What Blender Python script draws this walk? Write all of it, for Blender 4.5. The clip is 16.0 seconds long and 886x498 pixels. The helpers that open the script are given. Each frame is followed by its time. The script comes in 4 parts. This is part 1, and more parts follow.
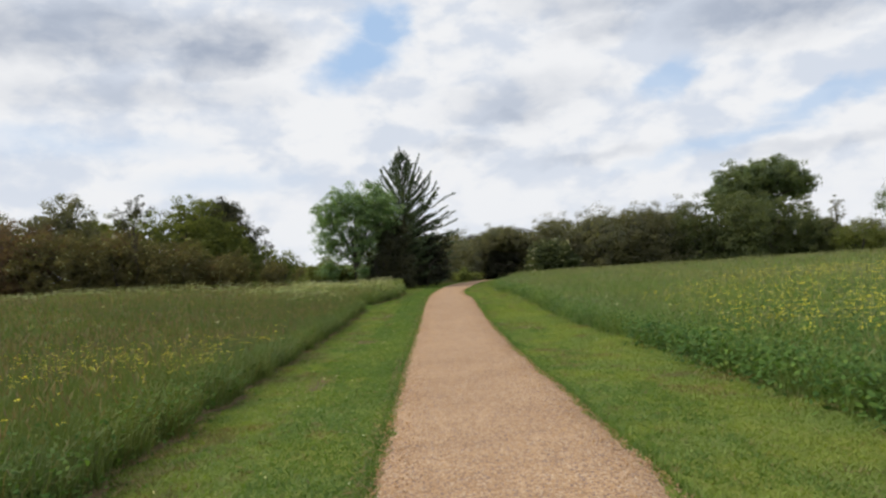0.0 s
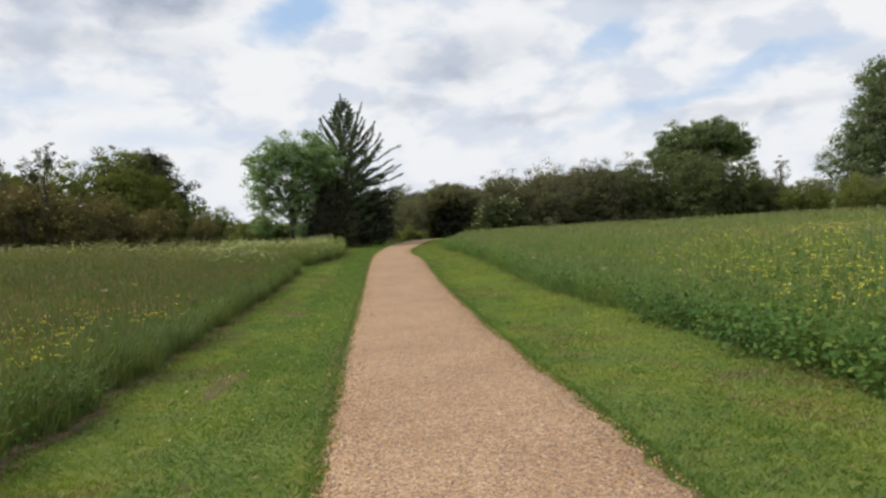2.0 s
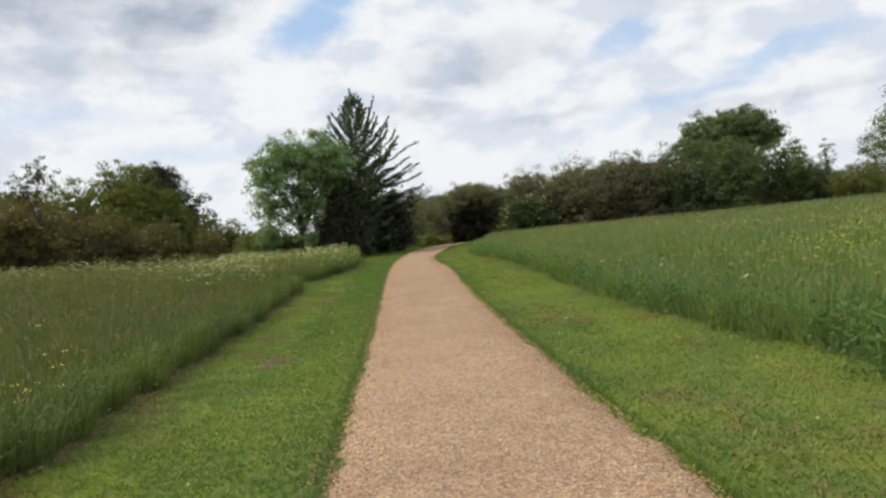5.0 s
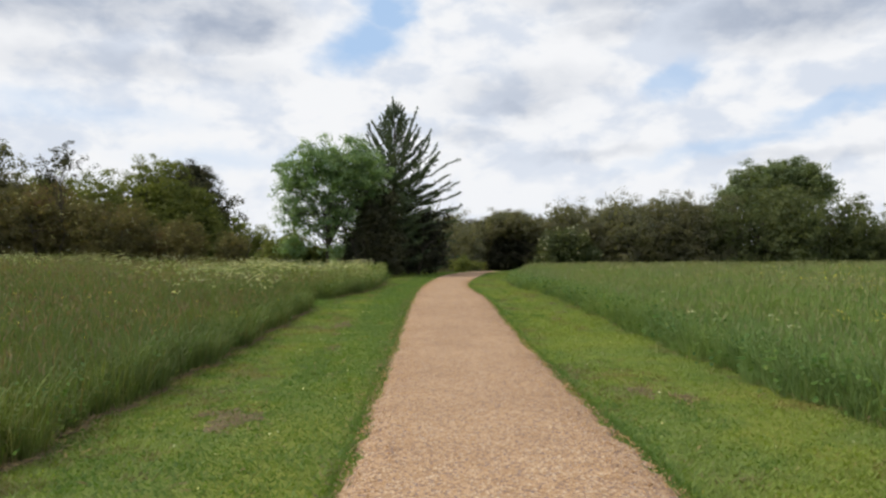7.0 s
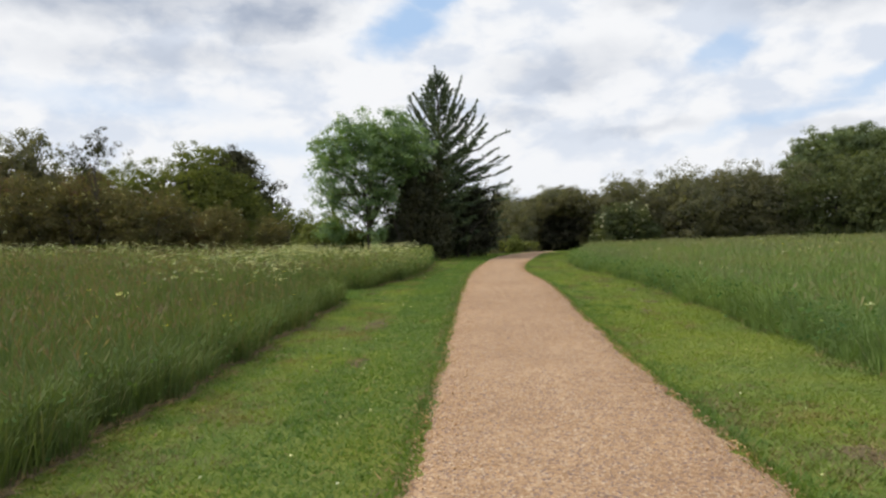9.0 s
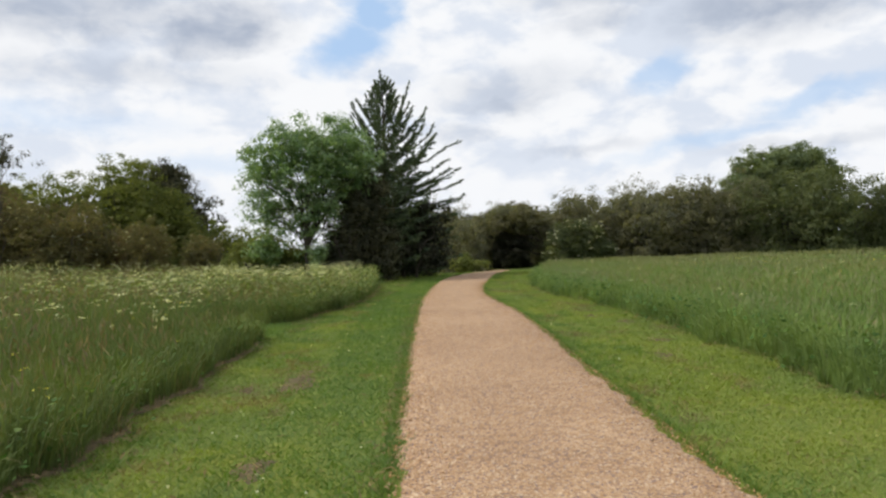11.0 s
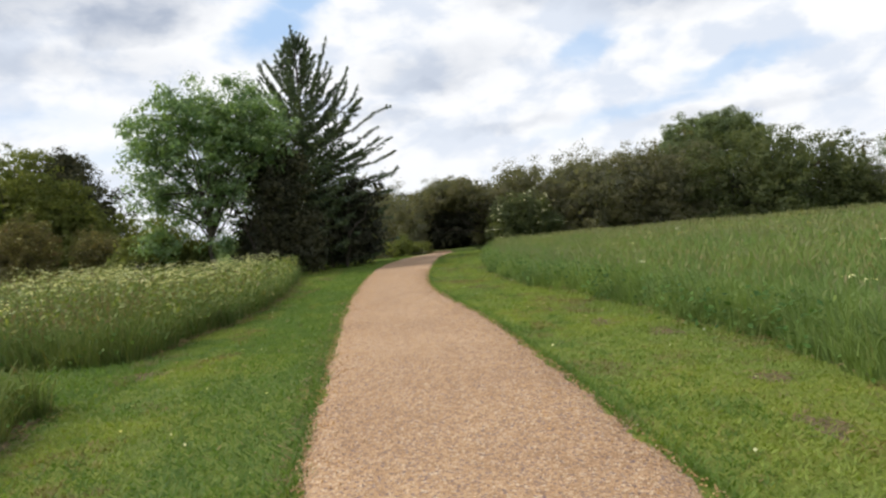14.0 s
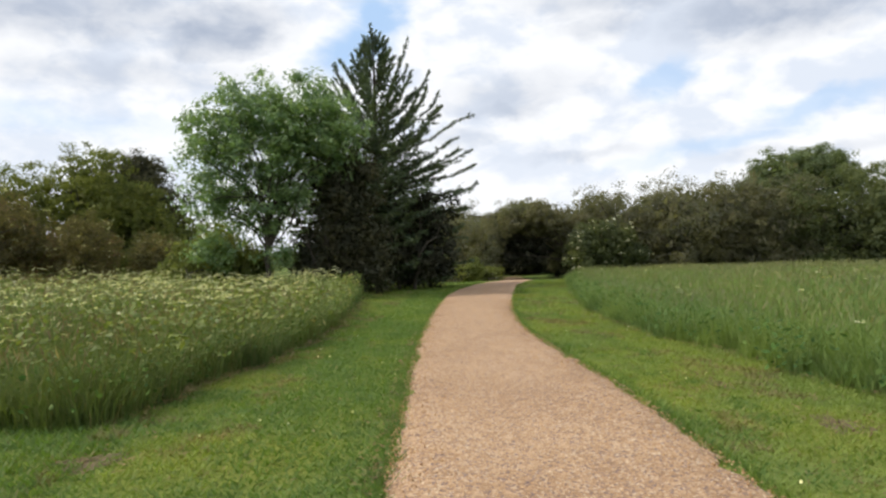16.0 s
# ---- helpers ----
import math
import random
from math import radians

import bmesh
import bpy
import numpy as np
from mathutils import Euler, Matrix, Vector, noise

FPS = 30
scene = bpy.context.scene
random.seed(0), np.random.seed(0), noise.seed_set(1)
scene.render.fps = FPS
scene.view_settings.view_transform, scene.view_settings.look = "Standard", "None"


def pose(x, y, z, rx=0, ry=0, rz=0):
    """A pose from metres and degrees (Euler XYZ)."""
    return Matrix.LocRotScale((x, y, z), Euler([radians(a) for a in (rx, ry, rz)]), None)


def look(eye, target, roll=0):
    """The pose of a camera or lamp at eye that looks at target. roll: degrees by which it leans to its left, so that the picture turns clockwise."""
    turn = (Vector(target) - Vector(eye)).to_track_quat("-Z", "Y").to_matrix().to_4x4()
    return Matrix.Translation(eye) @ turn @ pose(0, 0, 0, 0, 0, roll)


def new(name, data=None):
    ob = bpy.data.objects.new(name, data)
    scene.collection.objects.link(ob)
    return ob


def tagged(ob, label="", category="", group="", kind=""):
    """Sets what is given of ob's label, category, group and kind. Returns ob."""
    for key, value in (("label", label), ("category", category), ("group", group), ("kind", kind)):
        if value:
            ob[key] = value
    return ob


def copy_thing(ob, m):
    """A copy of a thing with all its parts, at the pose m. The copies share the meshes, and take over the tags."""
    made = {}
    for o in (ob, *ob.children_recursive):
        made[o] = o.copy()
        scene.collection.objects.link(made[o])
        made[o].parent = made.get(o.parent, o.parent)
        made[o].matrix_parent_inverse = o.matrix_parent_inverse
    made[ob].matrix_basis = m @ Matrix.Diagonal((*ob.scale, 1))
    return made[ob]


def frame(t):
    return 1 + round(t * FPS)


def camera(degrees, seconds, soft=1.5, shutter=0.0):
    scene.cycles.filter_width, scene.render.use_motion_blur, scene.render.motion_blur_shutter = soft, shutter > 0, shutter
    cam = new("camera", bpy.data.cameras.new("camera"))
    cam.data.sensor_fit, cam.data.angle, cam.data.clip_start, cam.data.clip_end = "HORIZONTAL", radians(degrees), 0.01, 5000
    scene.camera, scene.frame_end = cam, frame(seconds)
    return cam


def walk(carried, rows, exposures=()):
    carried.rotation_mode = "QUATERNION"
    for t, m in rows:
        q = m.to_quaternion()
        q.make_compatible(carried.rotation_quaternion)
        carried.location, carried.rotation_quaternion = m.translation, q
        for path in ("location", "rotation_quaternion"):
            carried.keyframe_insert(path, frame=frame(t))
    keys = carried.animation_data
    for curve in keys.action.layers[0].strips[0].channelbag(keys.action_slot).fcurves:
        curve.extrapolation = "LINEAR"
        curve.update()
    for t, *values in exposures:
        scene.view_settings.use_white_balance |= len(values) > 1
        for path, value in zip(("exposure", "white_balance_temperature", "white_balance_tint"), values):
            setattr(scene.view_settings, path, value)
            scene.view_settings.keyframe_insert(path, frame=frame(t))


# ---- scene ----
cam = camera(64.4, 16.0, soft=2.5)
METRES, EYE, TILT, LEAN, TURN = 24.6, 1.5, 0.0, 0.0, 0.0
ROWS = [
    (0.0, 0.0, 0.0, 0.0, 0.05, 0.75, 3.72),
    (0.5, -0.0028, 0.0319, -0.0014, 5.03, -0.55, 1.95),
    (1.0, -0.0045, 0.0633, -0.0018, -4.87, -1.28, 3.42),
    (1.5, -0.0047, 0.0943, -0.0025, -0.74, -2.05, 3.12),
    (2.0, -0.0063, 0.1251, -0.0039, -4.64, -2.88, 3.3),
    (2.5, -0.0068, 0.1557, -0.0045, -2.54, -3.74, 3.74),
    (3.0, -0.0105, 0.1867, -0.0057, -3.71, -2.37, 1.75),
    (5.5, -0.0048, 0.3414, -0.012, -3.0, -2.38, 6.14),
    (6.0, -0.0076, 0.3717, -0.0133, 2.09, -2.19, -0.41),
    (6.5, -0.0052, 0.4033, -0.0143, -3.75, -1.27, 3.88),
    (7.0, -0.0071, 0.4333, -0.0153, -0.41, -0.18, 0.36),
    (7.5, -0.0062, 0.4644, -0.0165, -3.27, 0.23, 3.34),
    (8.0, -0.0091, 0.4954, -0.0172, 0.68, -1.29, 1.16),
    (8.5, -0.0102, 0.5258, -0.0183, -2.62, -1.33, 3.04),
    (9.0, -0.0132, 0.5564, -0.0187, 3.43, -1.57, 1.87),
    (11.5, -0.0226, 0.7119, -0.0185, -2.19, -0.13, 2.73),
    (12.0, -0.0213, 0.7442, -0.0185, -1.95, -3.6, 4.29),
    (12.5, -0.0218, 0.776, -0.0192, -2.96, -2.97, 0.94),
    (13.0, -0.0178, 0.8075, -0.0192, -3.71, -2.51, 4.97),
    (13.5, -0.0175, 0.8387, -0.0194, -3.58, -2.39, 2.0),
    (14.0, -0.0144, 0.8702, -0.0198, -6.22, -2.11, 5.07),
    (14.5, -0.0187, 0.902, -0.0201, 0.73, -1.6, 0.78),
    (15.0, -0.0188, 0.9336, -0.0203, -1.89, -1.55, 3.06),
    (15.5, -0.0226, 0.9648, -0.0204, 2.5, -0.56, 1.05),
    (16.0, -0.0235, 0.9958, -0.0199, -0.85, 0.05, 1.52),
]
walk(cam, [(t, pose(0, 0, EYE, TILT, LEAN, TURN) @ pose(METRES * x, METRES * y, METRES * z, 90 + pitch, roll, yaw)) for t, x, y, z, yaw, pitch, roll in ROWS],
     [(0.0, -0.15), (5.5, -0.1), (9.0, -0.07), (12.5, 0.0), (16.0, 0.09)])

# ---- light ----
SUN_ELEV, SUN_AZ = radians(47), radians(-84)  # azimuth from +y towards +x


def direction(az, el):
    az, el = radians(az), radians(el)
    return (math.sin(az) * math.cos(el), math.cos(az) * math.cos(el), math.sin(el))


class Nodes:
    """Small helper to write node trees in a line or two."""

    def __init__(self, tree):
        self.tree = tree
        tree.nodes.clear()

    def add(self, kind, inputs=(), **attrs):
        n = self.tree.nodes.new(kind)
        if "operation" in attrs:
            n.operation = attrs["operation"]
        if "blend_type" in attrs:
            n.blend_type = attrs["blend_type"]
        if "data_type" in attrs:
            n.data_type = attrs["data_type"]
        if "noise_dimensions" in attrs:
            n.noise_dimensions = attrs["noise_dimensions"]
        if "feature" in attrs:
            n.feature = attrs["feature"]
        for key, v in dict(inputs).items():
            self.put(n.inputs[key], v)
        return n

    def put(self, socket, v):
        if isinstance(v, bpy.types.NodeSocket):
            self.tree.links.new(v, socket)
        elif isinstance(v, (tuple, list)) and len(v) == 3 and socket.type == "RGBA":
            socket.default_value = (*v, 1)
        else:
            socket.default_value = v

    def math(self, op, a, b=0.0, clamp=False):
        n = self.add("ShaderNodeMath", {0: a, 1: b}, operation=op)
        n.use_clamp = clamp
        return n.outputs[0]

    def vmath(self, op, a, b=(0, 0, 0)):
        n = self.add("ShaderNodeVectorMath", {0: a, 1: b}, operation=op)
        return n.outputs["Value"] if op in ("DOT_PRODUCT", "LENGTH", "DISTANCE") else n.outputs[0]

    def noise(self, vec, scale, detail=4.0, rough=0.5, distort=0.0, colour=False):
        n = self.add("ShaderNodeTexNoise", {"Vector": vec, "Scale": scale, "Detail": detail, "Roughness": rough, "Distortion": distort})
        return n.outputs["Color" if colour else 0]

    def ramp(self, v, lo, hi, a=0.0, b=1.0):
        n = self.add("ShaderNodeMapRange", {0: v, 1: lo, 2: hi, 3: a, 4: b})
        n.interpolation_type = "SMOOTHSTEP"
        return n.outputs[0]

    def mix(self, f, a, b, blend="MIX"):
        n = self.add("ShaderNodeMix", data_type="RGBA", blend_type=blend)
        self.put(n.inputs[0], f), self.put(n.inputs[6], a), self.put(n.inputs[7], b)
        return n.outputs[2]


world = bpy.data.worlds.new("sky")
scene.world = world
world.use_nodes = True
W = Nodes(world.node_tree)
sky = W.add("ShaderNodeTexSky")
sky.sky_type, sky.sun_disc, sky.sun_elevation, sky.sun_rotation = "NISHITA", False, SUN_ELEV, SUN_AZ
ray = W.add("ShaderNodeTexCoord").outputs["Generated"]
axes = W.add("ShaderNodeSeparateXYZ", {0: ray})
az_deg = W.math("MULTIPLY", W.math("ARCTAN2", axes.outputs[0], axes.outputs[1]), 57.2958)
el_deg = W.math("MULTIPLY", W.math("ARCSINE", axes.outputs[2]), 57.2958)
plane = W.add("ShaderNodeCombineXYZ", {0: az_deg, 1: el_deg, 2: 0.0}).outputs[0]
# cloud bases seen at a slant: features flatten towards the horizon
slant = W.vmath("MULTIPLY", plane, (1.0, 1.7, 1.0))
warp_big = W.vmath("MULTIPLY", W.vmath("SUBTRACT", W.noise(slant, 0.16, 3, 0.5, colour=True), (0.5, 0.5, 0.5)), (9.0, 3.6, 0.0))
warp_fine = W.vmath("MULTIPLY", W.vmath("SUBTRACT", W.noise(slant, 0.34, 7, 0.55, colour=True), (0.5, 0.5, 0.5)), (4.6, 2.6, 0.0))
bent = W.vmath("ADD", plane, W.vmath("ADD", W.vmath("MULTIPLY", warp_big, (0.45, 0.45, 0.0)), warp_fine))


def spot(az, el, wide, tall, tilt=0.0, edge=0.55, strength=1.0):
    """A soft-edged, noise-torn patch of sky round a direction; sizes and tilt in degrees."""
    rel = W.vmath("SUBTRACT", bent, (az, el, 0.0))
    ca, sa = math.cos(radians(tilt)), math.sin(radians(tilt))
    u = W.vmath("DOT_PRODUCT", rel, (ca / wide, sa / wide, 0.0))
    v = W.vmath("DOT_PRODUCT", rel, (-sa / tall, ca / tall, 0.0))
    d = W.math("SQRT", W.math("ADD", W.math("MULTIPLY", u, u), W.math("MULTIPLY", v, v)))
    return W.ramp(d, 1.0 + edge, 1.0 - edge, 0.0, strength)


def union(spots):
    out = spots[0]
    for s in spots[1:]:
        out = W.math("MAXIMUM", out, s)
    return out


blue_gaps = union([spot(-6.0, 16.0, 3.3, 1.7, 12, 0.6), spot(-4.0, 18.4, 2.0, 2.2, 50, 0.6), spot(18.4, 12.7, 2.3, 1.2, 10, 0.6, 0.75), spot(29.5, 9.6, 4.5, 0.8, 10, 0.7, 0.7), spot(22.0, 7.4, 6.0, 0.6, 12, 0.9, 0.6),
                   spot(-28, 10.2, 7, 0.8, -4, 0.9, 0.4), spot(-17, 7.0, 5, 0.8, 0, 0.9, 0.4), spot(70, 25, 12, 6), spot(-110, 30, 16, 8), spot(160, 35, 20, 9), spot(15, 40, 16, 7), spot(-40, 45, 14, 7)])
greys = union([spot(-28, 17.6, 10, 2.0, 0, 0.7, 0.9), spot(-16.5, 16.9, 4.6, 1.9, 8, 0.6), spot(-24, 13.6, 9, 1.1, 0, 0.9, 0.5), spot(7.2, 12.4, 5.2, 1.6, 6, 0.8, 0.5), spot(6.6, 11.4, 4.2, 0.7, 4, 0.9, 0.65),
               spot(28, 17.0, 7.5, 2.3, 4, 0.7), spot(17, 18.9, 8, 1.3, 0, 0.8, 0.7), spot(14.5, 16.9, 3.6, 0.9, 0, 0.9, 0.6), spot(12.5, 7.4, 4.5, 0.5, 0, 0.9, 0.45), spot(30, 6.6, 6, 0.6, 3, 0.9, 0.5), spot(2.5, 9.0, 3, 0.5, 0, 0.9, 0.4),
               spot(-10, 24, 12, 2.5, 0, 0.8, 0.8), spot(12, 23, 9, 2, 0, 0.8, 0.7), spot(60, 30, 18, 6), spot(-80, 35, 18, 6), spot(130, 25, 20, 5), spot(-150, 20, 20, 4)])
billow = W.noise(W.vmath("ADD", slant, W.vmath("MULTIPLY", warp_fine, (0.5, 0.5, 0.0))), 0.13, 6, 0.46)
crest = W.noise(W.vmath("ADD", slant, (31.0, 7.3, 0.0)), 0.24, 8, 0.56, 0.3)
puff = W.math("ADD", W.math("MULTIPLY", billow, 0.6), W.math("MULTIPLY", crest, 0.4))
cover = W.math("SUBTRACT", 1.0, blue_gaps, True)
cloud = W.mix(W.ramp(puff, 0.41, 0.545), (0.70, 0.755, 0.85), (0.91, 0.92, 0.94))
shade = W.math("MULTIPLY", greys, W.ramp(crest, 0.30, 0.66, 1.0, 0.65))
cloud = W.mix(shade, cloud, (0.40, 0.455, 0.56))
blue = W.mix(1.0, sky.outputs[0], (0.10, 0.10, 0.105), "MULTIPLY")
blue = W.mix(0.8, blue, (0.48, 0.67, 0.94))
low = W.ramp(axes.outputs[2], 0.14, 0.02)
cloud = W.mix(W.math("MULTIPLY", low, 0.55), cloud, (0.86, 0.885, 0.93))
cover = W.math("MAXIMUM", cover, W.math("MULTIPLY", low, 0.6))
tone = W.mix(cover, blue, cloud)
W.add("ShaderNodeOutputWorld", {0: W.add("ShaderNodeBackground", {0: tone, 1: 1.07}).outputs[0]})

sun = new("sun", bpy.data.lights.new("sun", "SUN"))
sun.data.energy, sun.data.angle, sun.data.color = 3.45, radians(6.0), (1.0, 0.95, 0.86)
sun.matrix_world = look((0, 0, 40), Vector((0, 0, 40)) - Vector((math.sin(SUN_AZ) * math.cos(SUN_ELEV), math.cos(SUN_AZ) * math.cos(SUN_ELEV), math.sin(SUN_ELEV))))


# ---- materials ----
def material(name):
    m = bpy.data.materials.new(name)
    m.use_nodes = True
    return m, Nodes(m.node_tree)


def finish(n, colour, rough, bump=None, strength=0.4, dist=0.01, spec=0.3):
    b = n.add("ShaderNodeBsdfPrincipled", {"Base Color": colour, "Roughness": rough, "Specular IOR Level": spec})
    if bump is not None:
        n.put(b.inputs["Normal"], n.add("ShaderNodeBump", {"Height": bump, "Strength": strength, "Distance": dist}).outputs[0])
    return b.outputs[0]


def leafy(name, dark, light, odd, through_it=0.35, rough=0.55, patch=0.5, odd_share=0.85, spec=0.25, tuft_scale=5.0, tufty=1.0):
    """Foliage or grass: each leaf its own tint, slow patches over it, light passing through."""
    m, n = material(name)
    g = n.add("ShaderNodeNewGeometry")
    r = g.outputs["Random Per Island"]
    c = n.mix(r, dark, light)
    c = n.mix(n.ramp(r, odd_share, 1.0), c, odd)
    slow = n.noise(g.outputs["Position"], patch, 3)
    c = n.mix(n.ramp(slow, 0.35, 0.65, 0.0, 0.55), c, n.mix(1.0, c, (1.35, 1.2, 0.8), "MULTIPLY"))
    tuft = n.noise(g.outputs["Position"], tuft_scale, 3, 0.6)
    c = n.mix(tufty, c, n.mix(n.ramp(tuft, 0.3, 0.7), (0.62, 0.68, 0.7), (1.35, 1.3, 1.2)), "MULTIPLY")
    s = finish(n, c, rough, spec=spec)
    t = n.add("ShaderNodeBsdfTranslucent", {0: n.mix(1.0, c, (1.2, 1.25, 0.6), "MULTIPLY")}).outputs[0]
    n.add("ShaderNodeOutputMaterial", {0: n.add("ShaderNodeMixShader", {0: through_it, 1: s, 2: t}).outputs[0]})
    return m


def gravel_material():
    m, n = material("buff_gravel")
    p = n.add("ShaderNodeNewGeometry").outputs["Position"]
    v = n.add("ShaderNodeTexVoronoi", {"Vector": p, "Scale": 70.0})
    chip = n.add("ShaderNodeSeparateColor", {0: v.outputs["Color"]})
    c = n.mix(chip.outputs[0], (0.285, 0.172, 0.093), (0.510, 0.343, 0.203))
    c = n.mix(n.ramp(chip.outputs[1], 0.78, 0.9), c, (0.19, 0.135, 0.125))
    c = n.mix(n.ramp(chip.outputs[2], 0.88, 0.95), c, (0.58, 0.45, 0.31))
    c = n.mix(n.ramp(n.noise(p, 0.8, 5, 0.6), 0.35, 0.7), c, n.mix(1.0, c, (0.86, 0.84, 0.84), "MULTIPLY"))
    c = n.mix(n.ramp(n.noise(p, 9.0, 4), 0.4, 0.65), c, n.mix(1.0, c, (0.9, 0.88, 0.86), "MULTIPLY"))
    h = n.math("ADD", v.outputs["Distance"], n.math("MULTIPLY", n.noise(p, 30.0, 3), 0.6))
    n.add("ShaderNodeOutputMaterial", {0: finish(n, c, 0.9, h, 0.8, 0.012, 0.2)})
    return m


def turf_material(name, a, b, soil, soil_lo):
    m, n = material(name)
    p = n.add("ShaderNodeNewGeometry").outputs["Position"]
    c = n.mix(n.ramp(n.noise(p, 14.0, 6, 0.65), 0.35, 0.65), a, b)
    c = n.mix(n.ramp(n.noise(p, 0.9, 4), 0.35, 0.7), c, n.mix(1.0, c, (1.3, 1.12, 0.9), "MULTIPLY"))
    c = n.mix(n.ramp(n.noise(p, 2.3, 6, 0.62), soil_lo, soil_lo + 0.1), c, soil)
    n.add("ShaderNodeOutputMaterial", {0: finish(n, c, 0.9, n.noise(p, 60.0, 4, 0.7), 0.9, 0.03, 0.1)})
    return m


def plain_material(name, a, b, scale, rough=0.85, bump=0.5):
    m, n = material(name)
    p = n.add("ShaderNodeTexCoord").outputs["Object"]
    v = n.noise(p, scale, 6, 0.6)
    c = n.mix(n.ramp(v, 0.3, 0.7), a, b)
    n.add("ShaderNodeOutputMaterial", {0: finish(n, c, rough, v, bump, 0.02, 0.2)})
    return m


GRAVEL = gravel_material()
LAWN = turf_material("mown_turf", (0.125, 0.175, 0.036), (0.175, 0.22, 0.055), (0.19, 0.15, 0.075), 0.64)
FIELD = turf_material("meadow_floor", (0.06, 0.10, 0.022), (0.10, 0.14, 0.035), (0.12, 0.10, 0.04), 0.68)
STONE = leafy("loose_stone", (0.28, 0.165, 0.09), (0.52, 0.345, 0.20), (0.50, 0.39, 0.27), 0.0, 0.9, 2.0, tufty=0.3)
SOIL = plain_material("dry_soil", (0.092, 0.072, 0.038), (0.155, 0.120, 0.064), 22.0, 0.95, 0.9)
BARK = plain_material("bark", (0.045, 0.038, 0.03), (0.11, 0.095, 0.075), 18.0, 0.9, 0.9)
LAWN_BLADE = leafy("mown_grass", (0.158, 0.218, 0.052), (0.202, 0.270, 0.072), (0.25, 0.25, 0.11), 0.4, 0.6, 0.9, 0.92, tuft_scale=8.0, tufty=0.5)
THATCH = leafy("dry_thatch", (0.155, 0.150, 0.060), (0.205, 0.190, 0.085), (0.25, 0.21, 0.11), 0.25, 0.8, 0.9, 0.9, tuft_scale=8.0, tufty=0.4)
LUSH_BLADE = leafy("lush_mown_grass", (0.096, 0.164, 0.037), (0.128, 0.204, 0.050), (0.17, 0.20, 0.07), 0.4, 0.6, 0.9, 0.92, tuft_scale=8.0, tufty=0.5)
MEADOW_BLADE = leafy("meadow_grass", (0.128, 0.196, 0.068), (0.180, 0.258, 0.092), (0.22, 0.25, 0.11), 0.3, 0.65, 0.35, 0.92, spec=0.12, tuft_scale=2.2, tufty=0.8)
# left meadow: browner sward, also darkened in colour as the side facing away from the sun
SHADED_RUSTY_BLADE = leafy("shaded_rusty_meadow_grass", (0.095, 0.136, 0.046), (0.134, 0.178, 0.061), (0.19, 0.16, 0.08), 0.26, 0.65, 0.35, 0.86, spec=0.12, tuft_scale=2.2, tufty=0.6)
SEED = leafy("grass_seed_heads", (0.160, 0.185, 0.085), (0.225, 0.235, 0.118), (0.24, 0.21, 0.13), 0.3, 0.7, 0.4, tufty=0.4)
BROWN_SEED = leafy("purple_brown_seed_heads", (0.13, 0.105, 0.06), (0.22, 0.175, 0.10), (0.28, 0.25, 0.14), 0.25, 0.75, 0.4, tufty=0.5)
STRAW = leafy("dry_straw", (0.11, 0.08, 0.042), (0.27, 0.20, 0.11), (0.12, 0.14, 0.04), 0.15, 0.8, 2.0)
BROAD = leafy("broad_weed_leaf", (0.045, 0.10, 0.028), (0.095, 0.17, 0.045), (0.14, 0.19, 0.06), 0.3, 0.65, spec=0.1)
PARSLEY_LEAF = leafy("parsley_leaf", (0.11, 0.155, 0.04), (0.20, 0.24, 0.08), (0.30, 0.27, 0.13), 0.3, 0.6, 0.8)
WHITE_PETAL = leafy("cream_umbels", (0.50, 0.52, 0.28), (0.75, 0.75, 0.58), (0.45, 0.47, 0.18), 0.3, 0.7)
ELDER_PETAL = leafy("elder_blossom", (0.70, 0.70, 0.55), (0.85, 0.85, 0.74), (0.6, 0.62, 0.4), 0.3, 0.7)
YELLOW_PETAL = leafy("yellow_petals", (0.72, 0.60, 0.06), (0.82, 0.74, 0.12), (0.80, 0.78, 0.28), 0.3, 0.5)
ASH_LEAF = leafy("fresh_green_leaf", (0.118, 0.200, 0.098), (0.215, 0.318, 0.155), (0.33, 0.42, 0.24), 0.45, 0.38, 1.3, spec=0.5, tuft_scale=1.7, tufty=0.8)
FIR_NEEDLE = leafy("dark_needles", (0.055, 0.080, 0.050), (0.100, 0.140, 0.086), (0.14, 0.18, 0.11), 0.25, 0.5, 1.3, spec=0.25, tuft_scale=1.7, tufty=0.7)
HAW_LEAF = leafy("dull_hawthorn_leaf", (0.108, 0.102, 0.058), (0.152, 0.138, 0.080), (0.20, 0.16, 0.11), 0.45, 0.75, 0.9, spec=0.03, tuft_scale=1.2, tufty=0.7)
HEDGE_LEAF = leafy("grey_green_leaf", (0.136, 0.138, 0.106), (0.156, 0.158, 0.120), (0.155, 0.142, 0.102), 0.5, 0.8, 0.5, spec=0.03, tuft_scale=0.9, tufty=0.45)
OLIVE_LEAF = leafy("olive_leaf", (0.125, 0.148, 0.052), (0.165, 0.190, 0.070), (0.19, 0.20, 0.085), 0.45, 0.7, 0.6, spec=0.05, tuft_scale=0.8, tufty=0.55)
COPPER_LEAF = leafy("brownish_leaf", (0.120, 0.082, 0.066), (0.165, 0.116, 0.088), (0.15, 0.135, 0.075), 0.45, 0.8, 0.9, spec=0.03, tuft_scale=1.2, tufty=0.6)
